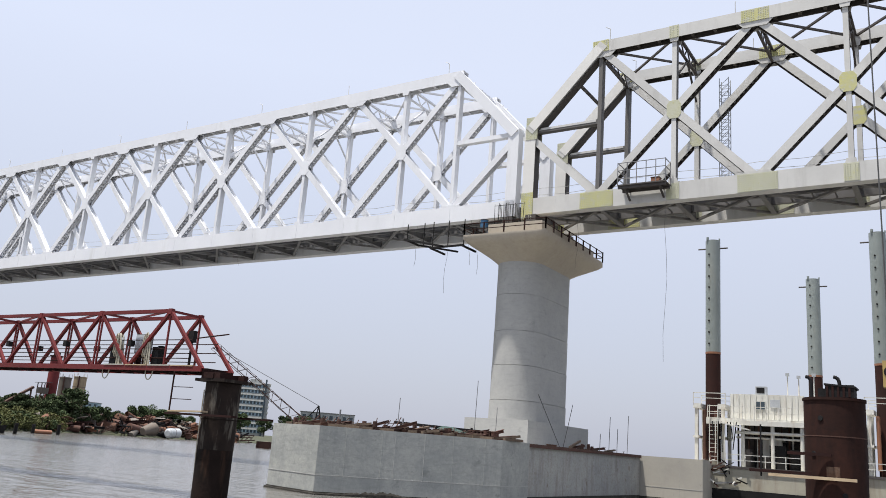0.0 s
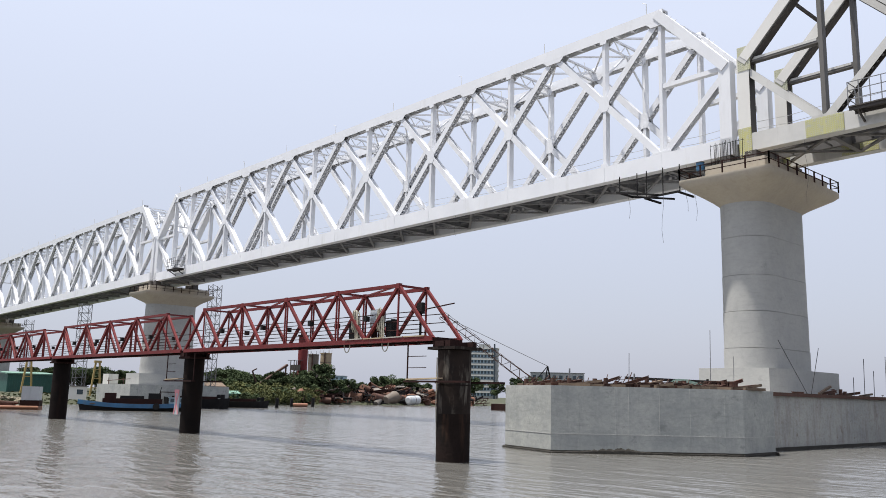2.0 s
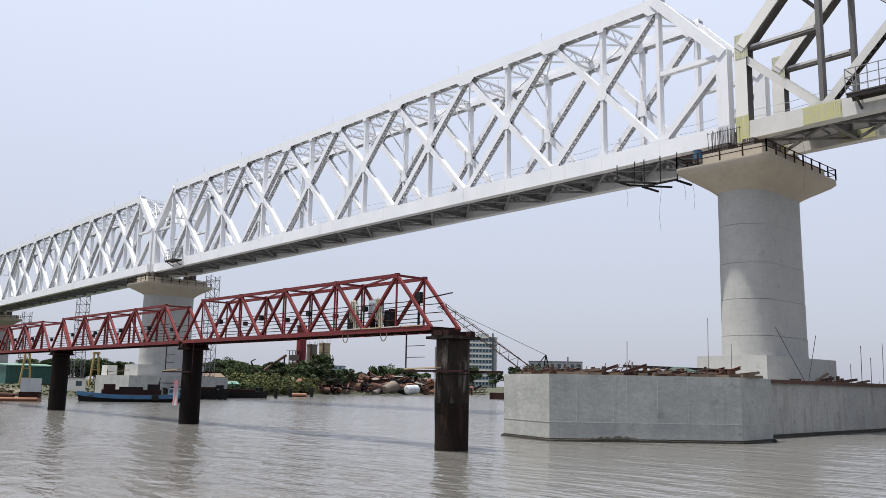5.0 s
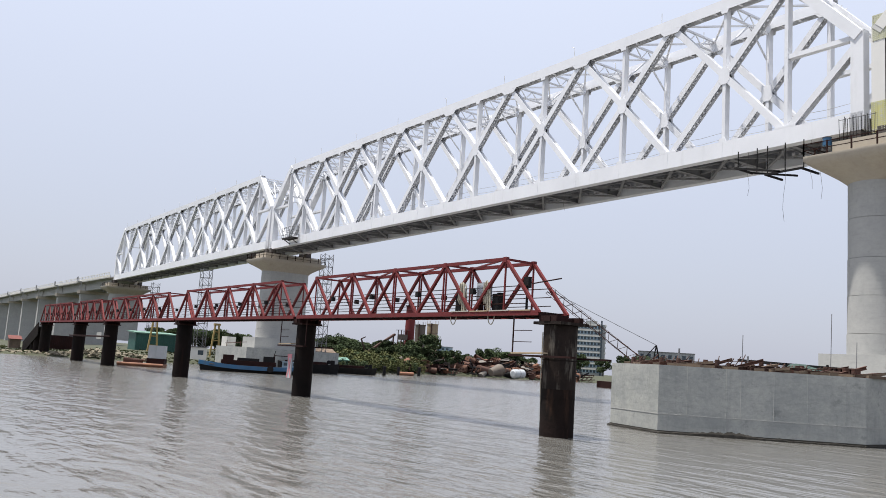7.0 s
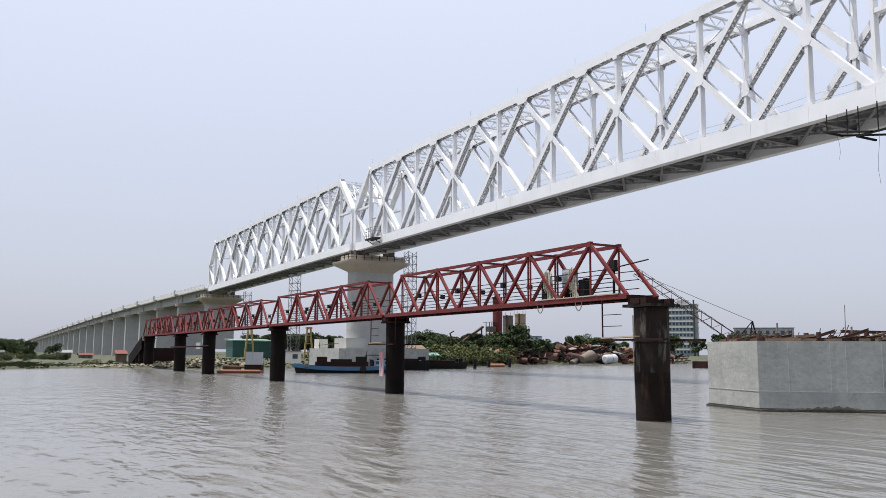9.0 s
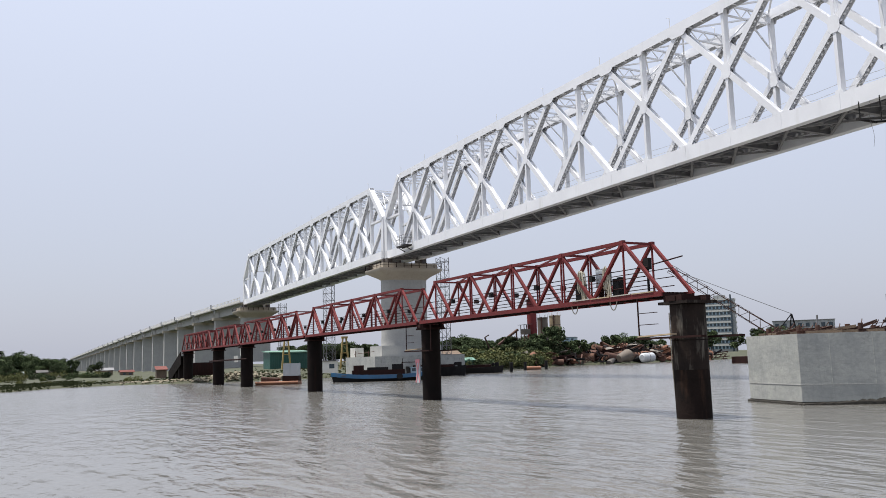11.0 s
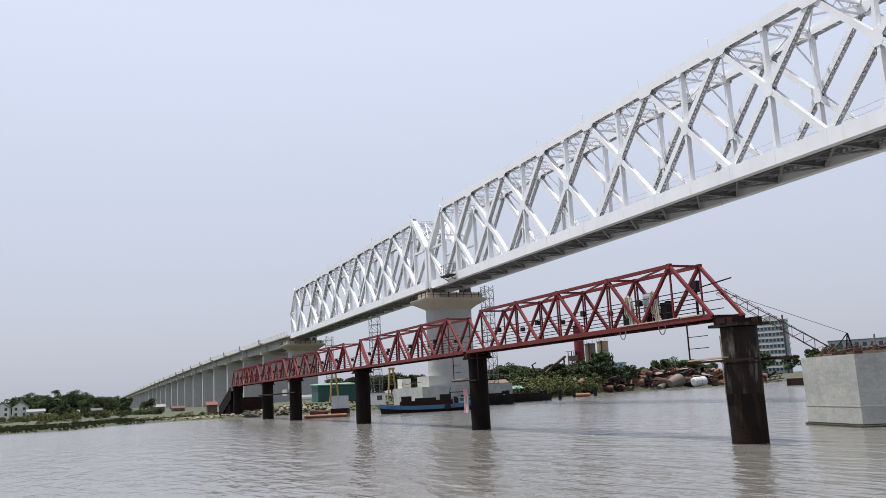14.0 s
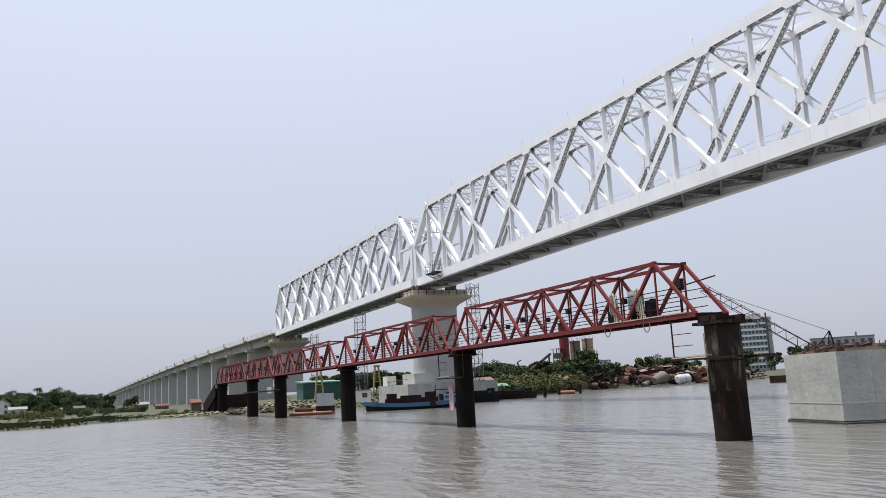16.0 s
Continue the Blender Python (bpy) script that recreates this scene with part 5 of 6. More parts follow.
P("mast", BLACK, boat, (tube, (1.9, 0, 0.9), (2.4, 0, 3.0), 0.05, 6))
P("tyre", BLACK, boat, (tube, (1.9, -1.95, 0.6), (1.9, -1.7, 0.6), 0.42, 16))

for x, y, L, B, ang, h in ((-93.5, 4.6, 10, 4.0, 0.95, 1.35), (-101.0, 15.6, 11, 4.0, 1.0, 1.0)):
    b2 = thing("flat_barge", "black flat cargo barge moored at the bank", "barge", (x, y, 0), group="flat barges")
    b2.rotation_euler = (0, 0, ang)
    bm = bmesh.new()
    hull_mesh(bm, L, B, -0.6, h, 0.3)
    part("hull", bm, BLACK, b2)
    P("coaming", REDDARK, b2, (box, -L * 0.36, -B * 0.32, h - 0.05, L * 0.3, B * 0.32, h + 0.45))
    P("winch", BLACK, b2, (box, L * 0.36, -0.5, h, L * 0.42, 0.5, h + 0.8), (tube, (L * 0.33, -0.6, h + 0.5), (L * 0.33, 0.6, h + 0.5), 0.3, 12))

raft = thing("pontoon", "low orange work pontoon with a small hut", "pontoon", (-78.0, -25.8, 0))
raft.rotation_euler = (0, 0, 1.1)
P("float", ORANGE, raft, (box, -2.9, -1.3, -0.3, 2.6, 1.3, 0.42), (tube, (-2.9, -1.35, 0.3), (2.6, -1.35, 0.3), 0.16, 8))
P("hut", SHEETWHITE, raft, (box, 0.6, -1.0, 1.1, 2.5, 1.0, 2.7))
P("hut_base", REDDARK, raft, (box, 0.5, -1.05, 0.43, 2.6, 1.05, 1.09))
P("cargo", RUST, raft, (box, -2.3, -0.8, 0.43, -0.2, 0.6, 0.8), (tube, (-2.5, 0.3, 0.9), (0.2, -0.2, 0.75), 0.14, 8))
for x, y, h, c in ((-100.0, 22.9, 1.7, BLACK), (-112.3, 33.7, 1.6, BLACK), (-111.9, 38.4, 1.8, BLACK)):
    st = thing("mooring_stump", "short dark timber mooring stump at the bank", "stump", (x, y, 0), group="mooring stumps")
    P("stump", c, st, (tube, (0, 0, -1), (0.15, 0, h), 0.3, 10))
fl = thing("orange_float", "small orange float among the mooring stumps", "float", (-112.5, 36.0, 0))
P("body", ORANGE, fl, (tube, (-0.6, -1.6, 0.35), (0.2, 1.4, 0.35), 0.36, 12))

# ---- the far bank's works ----
def lattice_tower(name, x, y, z0, z1, w, material, label, step=1.5):
    root = thing(name, label, "scaffold", (x, y, 0), group="scaffold towers")
    for dx in (-w, w):
        for dy in (-w, w):
            P("standard", material, root, (beam, (dx, dy, z0), (dx, dy, z1), 0.09, 0.09, (1, 0, 0)))
    z = z0
    while z < z1:
        top = min(z + step, z1)
        for s in (-1, 1):
            P("ledger", material, root, (beam, (-w, s * w, z), (w, s * w, z), 0.07, 0.07))
            P("ledger", material, root, (beam, (s * w, -w, z), (s * w, w, z), 0.07, 0.07))
            P("brace", material, root, (beam, (-w, s * w, z), (w, s * w, top), 0.05, 0.05))
            P("brace", material, root, (beam, (s * w, w, z), (s * w, -w, top), 0.05, 0.05))
        z += step
    return root


lattice_tower("scaffold_tower", -103.5, 11.4, 2.0, 20.8, 0.85, ROOFGREY, "grey tube scaffold tower beside the pier")
lattice_tower("scaffold_tower", -131.0, -0.6, 1.5, 18.2, 0.9, ROOFGREY, "grey tube scaffold tower on the bank")
lattice_tower("scaffold_tower", -200.5, 9.8, 1.8, 19.5, 0.9, ROOFGREY, "grey tube scaffold tower beside the last truss pier")

# base of the second pier, on the bank's edge
base = thing("pier_footing", "low grey concrete footing walls round the second pier", "footing", (-102.7, PY, 0))
P("block", CAISSON, base, (box, -7.5, -8.0, -1, 6.0, 8.5, 3.39))
P("pale_block", OFFWHITE, base, (box, -6.3, -7.6, 3.4, -4.0, -6.0, 5.0), label="whitewashed block")
P("scaffold_rail", RUST, base, (beam, (-3.6, -7.9, 3.9), (5.5, -7.9, 4.2), 0.08, 0.08), (beam, (-3.0, -7.9, 3.38), (-3.0, -7.9, 4.4), 0.08, 0.08, (1, 0, 0)), (beam, (3.0, -7.9, 3.38), (3.0, -7.9, 4.4), 0.08, 0.08, (1, 0, 0)))
hut = thing("site_hut", "small pale site hut with one dark window", "hut", (-106.0, -10.4, 0.9))
P("wall", OFFWHITE, hut, (box, -1.6, -2.0, 0, 1.6, 2.0, 1.95))
P("roof", ROOFTIN, hut, (box, -1.8, -2.2, 1.95, 1.8, 2.2, 2.05))
P("window", GLASS, hut, (box, 1.58, 0.5, 0.75, 1.63, 1.4, 1.5))

shed = thing("green_shed", "long green corrugated steel site shed", "shed", (-136, -8.0, 1.2))
P("wall", GREENSHEET, shed, (box, -3, -3.9, 0, 2.0, 3.9, 3.7))
for k in range(19):
    P("rib", GREENSHEET, shed, (box, 2.0, -3.85 + 0.41 * k, 0, 2.06, -3.7 + 0.41 * k, 3.68))
P("roof", GREENPALE, shed, (beam, (-0.5, -4.2, 3.85), (-0.5, 4.2, 3.85), 5.6, 0.22, (0.06, 0, 1)))
for y, x in ((-10.2, -128.5), (0.6, -125.5)):
    gy = thing("yellow_gantry", "yellow steel A-frame gantry leg", "gantry", (x, y, 1.2), group="gantry legs")
    for s in (-1, 1):
        P("leg", YELLOW, gy, (beam, (0, s * 0.9, 0), (0, s * 0.35, 6.0), 0.28, 0.28, (1, 0, 0)))
    for z, w in ((1.5, 0.76), (3.2, 0.6), (4.8, 0.46)):
        P("rung", YELLOW, gy, (beam, (0, -w, z), (0, w, z), 0.16, 0.16))
    P("head", YELLOW, gy, (box, -0.3, -0.6, 6.0, 0.3, 0.6, 6.4))

# sandbags and pale spoil at the water's edge
rnd = random.Random(21)
bm = bmesh.new()
for k in range(420):
    y = rnd.uniform(-43, -15)
    x = shore(y) - rnd.uniform(0.4, 5.5)
    z = ground_z(x, y) + rnd.uniform(0.0, 0.9) * math.exp(-((y + 23) / 5) ** 2)
    s = rnd.uniform(0.14, 0.36)
    mtx = Matrix.LocRotScale((x, y, z), Euler((rnd.uniform(-0.5, 0.5), rnd.uniform(-0.5, 0.5), rnd.uniform(0, 6))), (s * 1.4, s, s * 0.5))
    bmesh.ops.create_icosphere(bm, subdivisions=1, radius=1, matrix=mtx)
tagged(part("sandbag_heap", bm, SAND, None), "heap of pale sandbags and spoil at the bank", "sandbags", kind="stuff")

# stair ramp at the end of the service bridge
ramp = thing("access_stair", "dark enclosed stair ramp from the service bridge to the bank", "stair", (0, 0, 0))
P("stringer", PILE, ramp, (beam, (-115.2, RY - 1.0, 4.1), (-127.5, RY - 1.0, 0.8), 0.1, 2.1), (beam, (-115.2, RY + 1.0, 4.6), (-127.5, RY + 1.0, 1.3), 0.1, 1.1))
P("tread_deck", BLACK, ramp, (beam, (-115.2, RY, 4.4), (-127.5, RY, 1.1), 2.0, 0.15))
for x in (-117.8, -120.6, -123.4):
    z = 4.3 + 0.268 * (x + 115.2)
    P("leg", PILE, ramp, (tube, (x, RY - 0.2, -1), (x, RY - 0.2, z), 0.8, 20))
awn = thing("red_awning", "small hut with a red awning at the stair foot", "hut", (-136.0, -32.2, 0.6))
P("wall", WOOD, awn, (box, -0.8, -0.9, 0, 0.8, 0.9, 1.7))
P("roof", ROOFRED, awn, (beam, (0, -1.1, 1.9), (0, 1.1, 1.9), 2.2, 0.08, (0.3, 0, 1)))
cont = thing("shipping_container", "dark red shipping container on the bank", "container", (-127, -26.0, 1.0))
P("body", REDDARK, cont, (box, -1.2, -2.2, 0, 1.2, 2.2, 2.3))
for k in range(14):
    P("rib", REDDARK, cont, (box, 1.2, -2.1 + 0.3 * k, 0.15, 1.26, -1.95 + 0.3 * k, 2.2))

# ---- batching plant ----
plant = thing("red_column", "red painted steel column of the batching plant", "column", (-158.0, 65.5, 1.5))
P("tube", RED, plant, (tube, (0, 0, 0), (0, 0, 16.0), 1.27, 20))
P("platform", REDDARK, plant, (tube, (0, 0, 16.0), (0, 0, 16.2), 1.6, 16), (box, -0.7, -0.5, 16.2, 0.6, 0.5, 17.1))
for x, y, r, h, m, lab in ((-163.0, 72.2, 1.43, 11.4, SILOGREY, "brown-grey cement silo"), (-164.0, 77.0, 1.54, 12.0, TAN, "tan cement silo")):
    silo = thing("cement_silo", lab + " on the far bank", "silo", (x, y, 1.5), group="cement silos")
    P("body", m, silo, (tube, (0, 0, 1.5), (0, 0, h), r, 20))
    P("cone", m, silo, (tube, (0, 0, 0.4), (0, 0, 1.5), 0.3, 20, r))
    P("top_ring", m, silo, (tube, (0, 0, h), (0, 0, h + 0.25), r + 0.1, 20))
    for k in range(6):
        a = k * math.tau / 6
        P("rail_post", m, silo, (tube, (r * math.cos(a), r * math.sin(a), h + 0.25), (r * math.cos(a), r * math.sin(a), h + 1.1), 0.04, 5))
    for f in (0.36, 0.58, 0.8):
        P("hoop", SILOGREY, silo, (tube, (0, 0, h * f), (0, 0, h * f + 0.12), r + 0.03, 20))
    P("ladder", RUST, silo, (beam, (r * 0.75, -r * 0.75, 0.4), (r * 0.75, -r * 0.75, h + 0.4), 0.35, 0.08, (1, -1, 0)))
    P("leg_frame", SILOGREY, silo, (box, -r, -r, -0.6, -r + 0.2, -r + 0.2, 1.7), (box, r - 0.2, -r, -0.6, r, -r + 0.2, 1.7), (box, -r, r - 0.2, -0.6, -r + 0.2, r, 1.7), (box, r - 0.2, r - 0.2, -0.6, r, r, 1.7))
conv = thing("conveyor", "rusty inclined conveyor of the batching plant", "conveyor", (-157, 55.3, 2.2))
P("boom", RUST, conv, (beam, (0, -3.5, 2.0), (0, 5.0, 7.5), 0.8, 0.5))
P("trestle", RUST, conv, (beam, (0, 1.5, 0), (0, 1.5, 5.2), 0.3, 0.3, (1, 0, 0)), (beam, (0, 4.6, 0), (0, 4.6, 7.2), 0.3, 0.3, (1, 0, 0)))
P("hopper", SILOGREY, conv, (prism, [(-0.9, 6.4), (0.9, 6.4), (0.9, 8.4), (-0.9, 8.4)], 6.2, 7.6))
P("hopper_roof", ROOFTIN, conv, (beam, (0, 5.9, 8.7), (0, 8.9, 8.9), 2.6, 0.12))
for yy in (6.5, 8.3):
    for xx in (-0.8, 0.8):
        P("tower_leg", RUST, conv, (beam, (xx, yy, 0), (xx, yy, 8.7), 0.16, 0.16, (1, 0, 0)))
for z in (2.0, 4.0, 6.0):
    P("tower_brace", RUST, conv, (beam, (0.8, 6.5, z), (0.8, 8.3, z + 1.8), 0.1, 0.1), (beam, (0.8, 8.3, z), (0.8, 6.5, z + 1.8), 0.1, 0.1))
P("bucket_arm", RUST, conv, (beam, (0, -3.5, 2.2), (0, -5.0, 5.6), 0.3, 0.3), (beam, (0, -5.0, 5.6), (0, -3.8, 6.2), 0.25, 0.25))

# ---- scrap heap on the bank ----
rnd = random.Random(31)


def scrap_proto(kind, m):
    if kind == "pipe":
        r = thing("scrap_pipe", "rusty steel pipe in the bank's scrap heap", "pipe", group="scrap pipes")
        bm = bmesh.new()
        tube(bm, (-2.6, 0, 0), (2.6, 0, 0), 0.42, 14, cap=False)
        tube(bm, (-2.58, 0, 0), (2.58, 0, 0), 0.36, 14, cap=False)
        part("pipe", bm, m, r)
    elif kind == "beam":
        r = thing("scrap_beam", "rusty steel beam in the bank's scrap heap", "beam", group="scrap beams")
        P("beam", m, r, (beam, (-3, 0, 0.18), (3, 0, 0.18), 0.34, 0.05), (beam, (-3, 0, -0.18), (3, 0, -0.18), 0.34, 0.05), (beam, (-3, 0, 0), (3, 0, 0), 0.05, 0.34))
    elif kind == "frame":
        r = thing("scrap_lattice", "rusty lattice frame in the bank's scrap heap", "frame", group="scrap frames")
        bm = bmesh.new()
        for y in (-0.6, 0.6):
            beam(bm, (-2.5, y, -0.5), (2.5, y, -0.5), 0.14, 0.14), beam(bm, (-2.5, y, 0.5), (2.5, y, 0.5), 0.14, 0.14)
            for k in range(5):
                beam(bm, (-2.5 + k, y, -0.5), (-1.5 + k, y, 0.5), 0.1, 0.1)
        part("frame", bm, m, r)
    elif kind == "tank":
        r = thing("scrap_tank", "dented brown steel tank in the bank's scrap heap", "tank", group="scrap tanks")
        P("shell", m, r, (tube, (-1.5, 0, 0), (1.5, 0, 0), 0.75, 18), (tube, (-1.55, 0, 0), (-1.5, 0, 0), 0.5, 18, 0.75))
    else:
        r = thing("scrap_sheet", "bent rusty plate in the bank's scrap heap", "plate", group="scrap plates")
        P("plate", m, r, (beam, (-1.4, -0.8, 0), (0.1, -0.8, 0.3), 1.5, 0.06), (beam, (0.1, -0.8, 0.3), (1.4, -0.8, 0.1), 1.5, 0.06))
    return r


first = {}
SCRAPS = (RUST, REDDARK, RUSTPALE, SCRAPGREY, BLACK)
for k in range(420):
    kind = rnd.choice(("pipe", "beam", "frame", "plate", "beam", "frame", "plate", "tank", "beam")), k % 5
    y = rnd.uniform(50, 136)
    d = rnd.uniform(0.3, 14)
    x = shore(y) - d
    z = ground_z(x, y) + rnd.uniform(0.0, 0.5) + rnd.random() * 0.9
    m = pose(x, y, z, rnd.uniform(-25, 25), rnd.uniform(-24, 24), rnd.uniform(35, 150)) @ Matrix.Scale(rnd.uniform(0.8, 1.35), 4)
    if kind in first:
        copy_thing(first[kind], m)
    else:
        first[kind] = scrap_proto(kind[0], SCRAPS[kind[1]])
        first[kind].matrix_basis = m
t = thing("bank_tank", "white cylindrical tank lying on the bank", "tank", (-137.0, 86.0, 1.5))
P("shell", SHEETWHITE, t, (tube, (0.4, -1.6, 0), (-0.2, 1.9, 0.1), 1.15, 24))
P("end_dome", SHEETWHITE, t, (tube, (0.4, -1.6, 0), (0.48, -1.95, -0.02), 1.15, 24, 0.7))
P("strap", RUST, t, (tube, (0.12, 0.0, 0.05), (0.1, 0.12, 0.05), 1.17, 24))
t = thing("bank_bucket", "dented grey tapered steel bucket tipped over on the bank", "bucket", (-134.5, 76.5, 1.7))
bm = bmesh.new()
tube(bm, (0.5, -1.9, -0.35), (-0.3, 1.7, 0.45), 0.85, 10, 1.6)
for v in bm.verts:
    v.co += Vector((noise.noise(v.co * 0.9), noise.noise(v.co * 0.8 + Vector((3, 0, 0))), noise.noise(v.co + Vector((0, 5, 0))))) * 0.35
part("shell", bm, SILOGREY, t)
P("rim", SILOGREY, t, (tube, (-0.3, 1.7, 0.45), (-0.34, 1.85, 0.48), 1.62, 10))
t = thing("rust_cover", "crumpled orange-brown sheet heaped on the bank", "sheet", (-141.0, 101.0, 0.9))
bm = bmesh.new()
bmesh.ops.create_icosphere(bm, subdivisions=3, radius=1, matrix=Matrix.Diagonal((1.8, 4.2, 1.5, 1)))
for v in bm.verts:
    v.co *= 1 + 0.35 * noise.noise(v.co * 1.1)
    v.co.z = max(v.co.z, -0.6)
part("cover", bm, RUSTPALE, t)

# floating crane behind the pile cap
fc = thing("floating_crane", "lattice boom derrick on a small pontoon", "crane", (0, 0, 0))
P("pontoon", REDDARK, fc, (box, -100, 77, -0.5, -88, 90, 1.4))
A, B = Vector((-90.6, 85.4, 3.4)), Vector((-107.6, 68.6, 20.6))
bm = bmesh.new()
side, upv = Vector((0.7, -0.7, 0)) * 0.75, Vector((0.4, 0.4, 0.75))
for s in (-1, 1):
    for u in (-1, 1):
        beam(bm, A + side * s + upv * u, B + side * s * 0.5 + upv * u * 0.5, 0.12, 0.12)
for k in range(24):
    f0, f1 = k / 24, (k + 1) / 24
    for s in (-1, 1):
        a, b = A.lerp(B, f0), A.lerp(B, f1)
        beam(bm, a + side * s + upv * (1 if k % 2 else -1), b + side * s + upv * (-1 if k % 2 else 1), 0.07, 0.07)
        beam(bm, a + upv * s + side * (1 if k % 2 else -1), b + upv * s + side * (-1 if k % 2 else 1), 0.07, 0.07)
part("boom", bm, RUST, fc)
T = Vector((-90.6, 84.9, 9.8))
P("a_frame", BLACK, fc, (beam, (-91.6, 84.0, 1.4), T, 0.25, 0.25), (beam, (-89.6, 86.4, 1.4), T, 0.25, 0.25), (beam, (-92.8, 83.0, 6.2), T, 0.2, 0.2))
P("stay_wire", WIRE, fc, (tube, T, B, 0.06, 6))
P("cab", RUST, fc, (box, -95.5, 82.5, 1.4, -92.5, 86, 3.6))

# ---- buildings ----
tower = thing("office_block", "white and blue nine-storey office block", "building", (-286.8, 264.0, 2.0))
tower.rotation_euler = (0, 0, math.atan2(10.2, 10.4))
P("core", PLASTER, tower, (box, -7.4, -7, 0, 7.4, 7, 26.6))
for k in range(9):
    z = 1.4 + k * 2.86
    P("glazing", PALEBLUE, tower, (box, -7.5, -7.15, z, 5.2, -7.02, z + 1.55))
    P("band", OFFWHITE, tower, (box, -7.8, -7.5, z + 1.6, 5.4, -7.0, z + 2.4))
    P("side_band", OFFWHITE, tower, (box, 7.0, -7.2, z + 1.6, 7.75, 7.2, z + 2.4))
    for q in range(7):
        P("pane", GLASS, tower, (box, -7.0 + 1.75 * q, -7.2, z + 0.15, -5.9 + 1.75 * q, -7.16, z + 1.45))
P("stair_tower", GLASS, tower, (box, 4.9, -7.7, 0, 5.7, -5, 28.6))
P("plant_room", PLASTER, tower, (box, -3, -4, 26.6, 3, 3, 28.6))


def far_block(x, y, w, d, h, ang, material, storeys, label):
    b = thing("apartment_block", label, "building", (x, y, 1.8), group="far buildings")
    b.rotation_euler = (0, 0, ang)
    P("wall", material, b, (box, -w / 2, -d / 2, 0, w / 2, d / 2, h))
    P("roof", ROOFGREY, b, (box, -w / 2 - 0.3, -d / 2 - 0.3, h, w / 2 + 0.3, d / 2 + 0.3, h + 0.3))
    n = max(int(w / 3), 2)
    for s in range(storeys):
        for k in range(n):
            x0 = -w / 2 + (k + 0.25) * w / n
            P("window", GLASS, b, (box, x0, -d / 2 - 0.05, (s + 0.35) * h / storeys, x0 + 0.5 * w / n, -d / 2 + 0.05, (s + 0.75) * h / storeys))


far_block(-240, 268, 26, 10, 13.5, 0.75, PLASTER, 3, "long white three-storey building far behind the bank")
far_block(-420, 255, 24, 10, 12, 0.75, PALEBLUE, 4, "pale blue glazed building far behind the bank")
far_block(-215, 330, 14, 10, 8, 0.75, PLASTER, 2, "low white building far behind the bank")


def village_house(x, y, w, d, h, ang, storeys, wallm, roofm, label):
    b = thing("village_house", label, "house", (x, y, ground_z(x, y) - 0.1), group="village houses")
    b.rotation_euler = (0, 0, ang)
    P("wall", wallm, b, (box, -w / 2, -d / 2, 0, w / 2, d / 2, h))
    bm = bmesh.new()
    for s in (-1, 1):
        beam(bm, (-w / 2 - 0.5, s * d / 4, h + d * 0.11), (w / 2 + 0.5, s * d / 4, h + d * 0.11), d * 0.58, 0.12, (0, s * 0.42, 1))
    part("roof", bm, roofm, b)
    P("gable", wallm, b, (prism, [(-w / 2, -d / 4), (w / 2, -d / 4), (w / 2, d / 4), (-w / 2, d / 4)], h, h + d * 0.09))
    n = max(int(w / 2.2), 2)
    for s in range(storeys):
        for k in range(n):
            x0 = -w / 2 + (k + 0.28) * w / n
            P("window", GLASS, b, (box, x0, -d / 2 - 0.06, (s + 0.35) * h / storeys, x0 + 0.42 * w / n, -d / 2 + 0.04, (s + 0.75) * h / storeys))
    if storeys > 1:
        P("balcony", wallm, b, (box, -w / 2, -d / 2 - 0.9, h / 2 - 0.1, w / 2, -d / 2, h / 2 + 0.1), (box, -w / 2, -d / 2 - 0.9, h / 2 + 0.7, w / 2, -d / 2 - 0.82, h / 2 + 0.8))


def gable_house(x, y, w, d, h, storeys, label):
    """A white house with its dark-edged gable towards the river."""
    b = thing("village_house", label, "house", (x, y, ground_z(x, y) - 0.1), group="village houses")
    P("wall", OFFWHITE, b, (box, -d, -w / 2, 0, 0, w / 2, h))
    bm = bmesh.new()
    lo = [bm.verts.new(p) for p in ((0, -w / 2, h), (0, w / 2, h), (0, 0, h + w * 0.36))]
    hi = [bm.verts.new((v.co.x - d, v.co.y, v.co.z)) for v in lo]
    bm.faces.new(lo), bm.faces.new(hi[::-1])
    for i in range(3):
        bm.faces.new((lo[i], hi[i], hi[(i + 1) % 3], lo[(i + 1) % 3]))
    part("gable", bm, OFFWHITE, b)
    for q in (-1, 1):
        P("roof", ROOFTIN, b, (beam, (0.4, q * w * 0.27, h + w * 0.19), (-d - 0.4, q * w * 0.27, h + w * 0.19), w * 0.66, 0.3, (0, q * 0.72, 1)))
    for k in range(storeys):
        for yy in (-w * 0.26, w * 0.26):
            z = 0.9 + k * h / storeys
            P("window", GLASS, b, (box, -0.05, yy - 0.55, z, 0.05, yy + 0.55, z + 1.3))


A90 = math.radians(95)
gable_house(-398, -85.6, 6.0, 8, 4.6, 2, "white two-storey house with a dark gabled roof")
gable_house(-399, -78.4, 6.4, 8, 4.8, 2, "white two-storey house with a steep grey gable")
village_house(-372, -71.0, 6.4, 5, 2.4, A90, 1, PLASTER, ROOFGREY, "low white house with a pale grey roof")
village_house(-300, -58.0, 6.5, 4, 1.3, A90, 1, OFFWHITE, SHEETWHITE, "low hut with a bright tin roof")
village_house(-272, -48.6, 4.2, 3.5, 1.7, A90, 1, WOOD, ROOFTIN, "low brown hut among trees")
village_house(-268, -31.0, 4.8, 4, 1.9, A90, 1, WOOD, ROOFGREY, "brown hut with a grey tin roof by the viaduct")
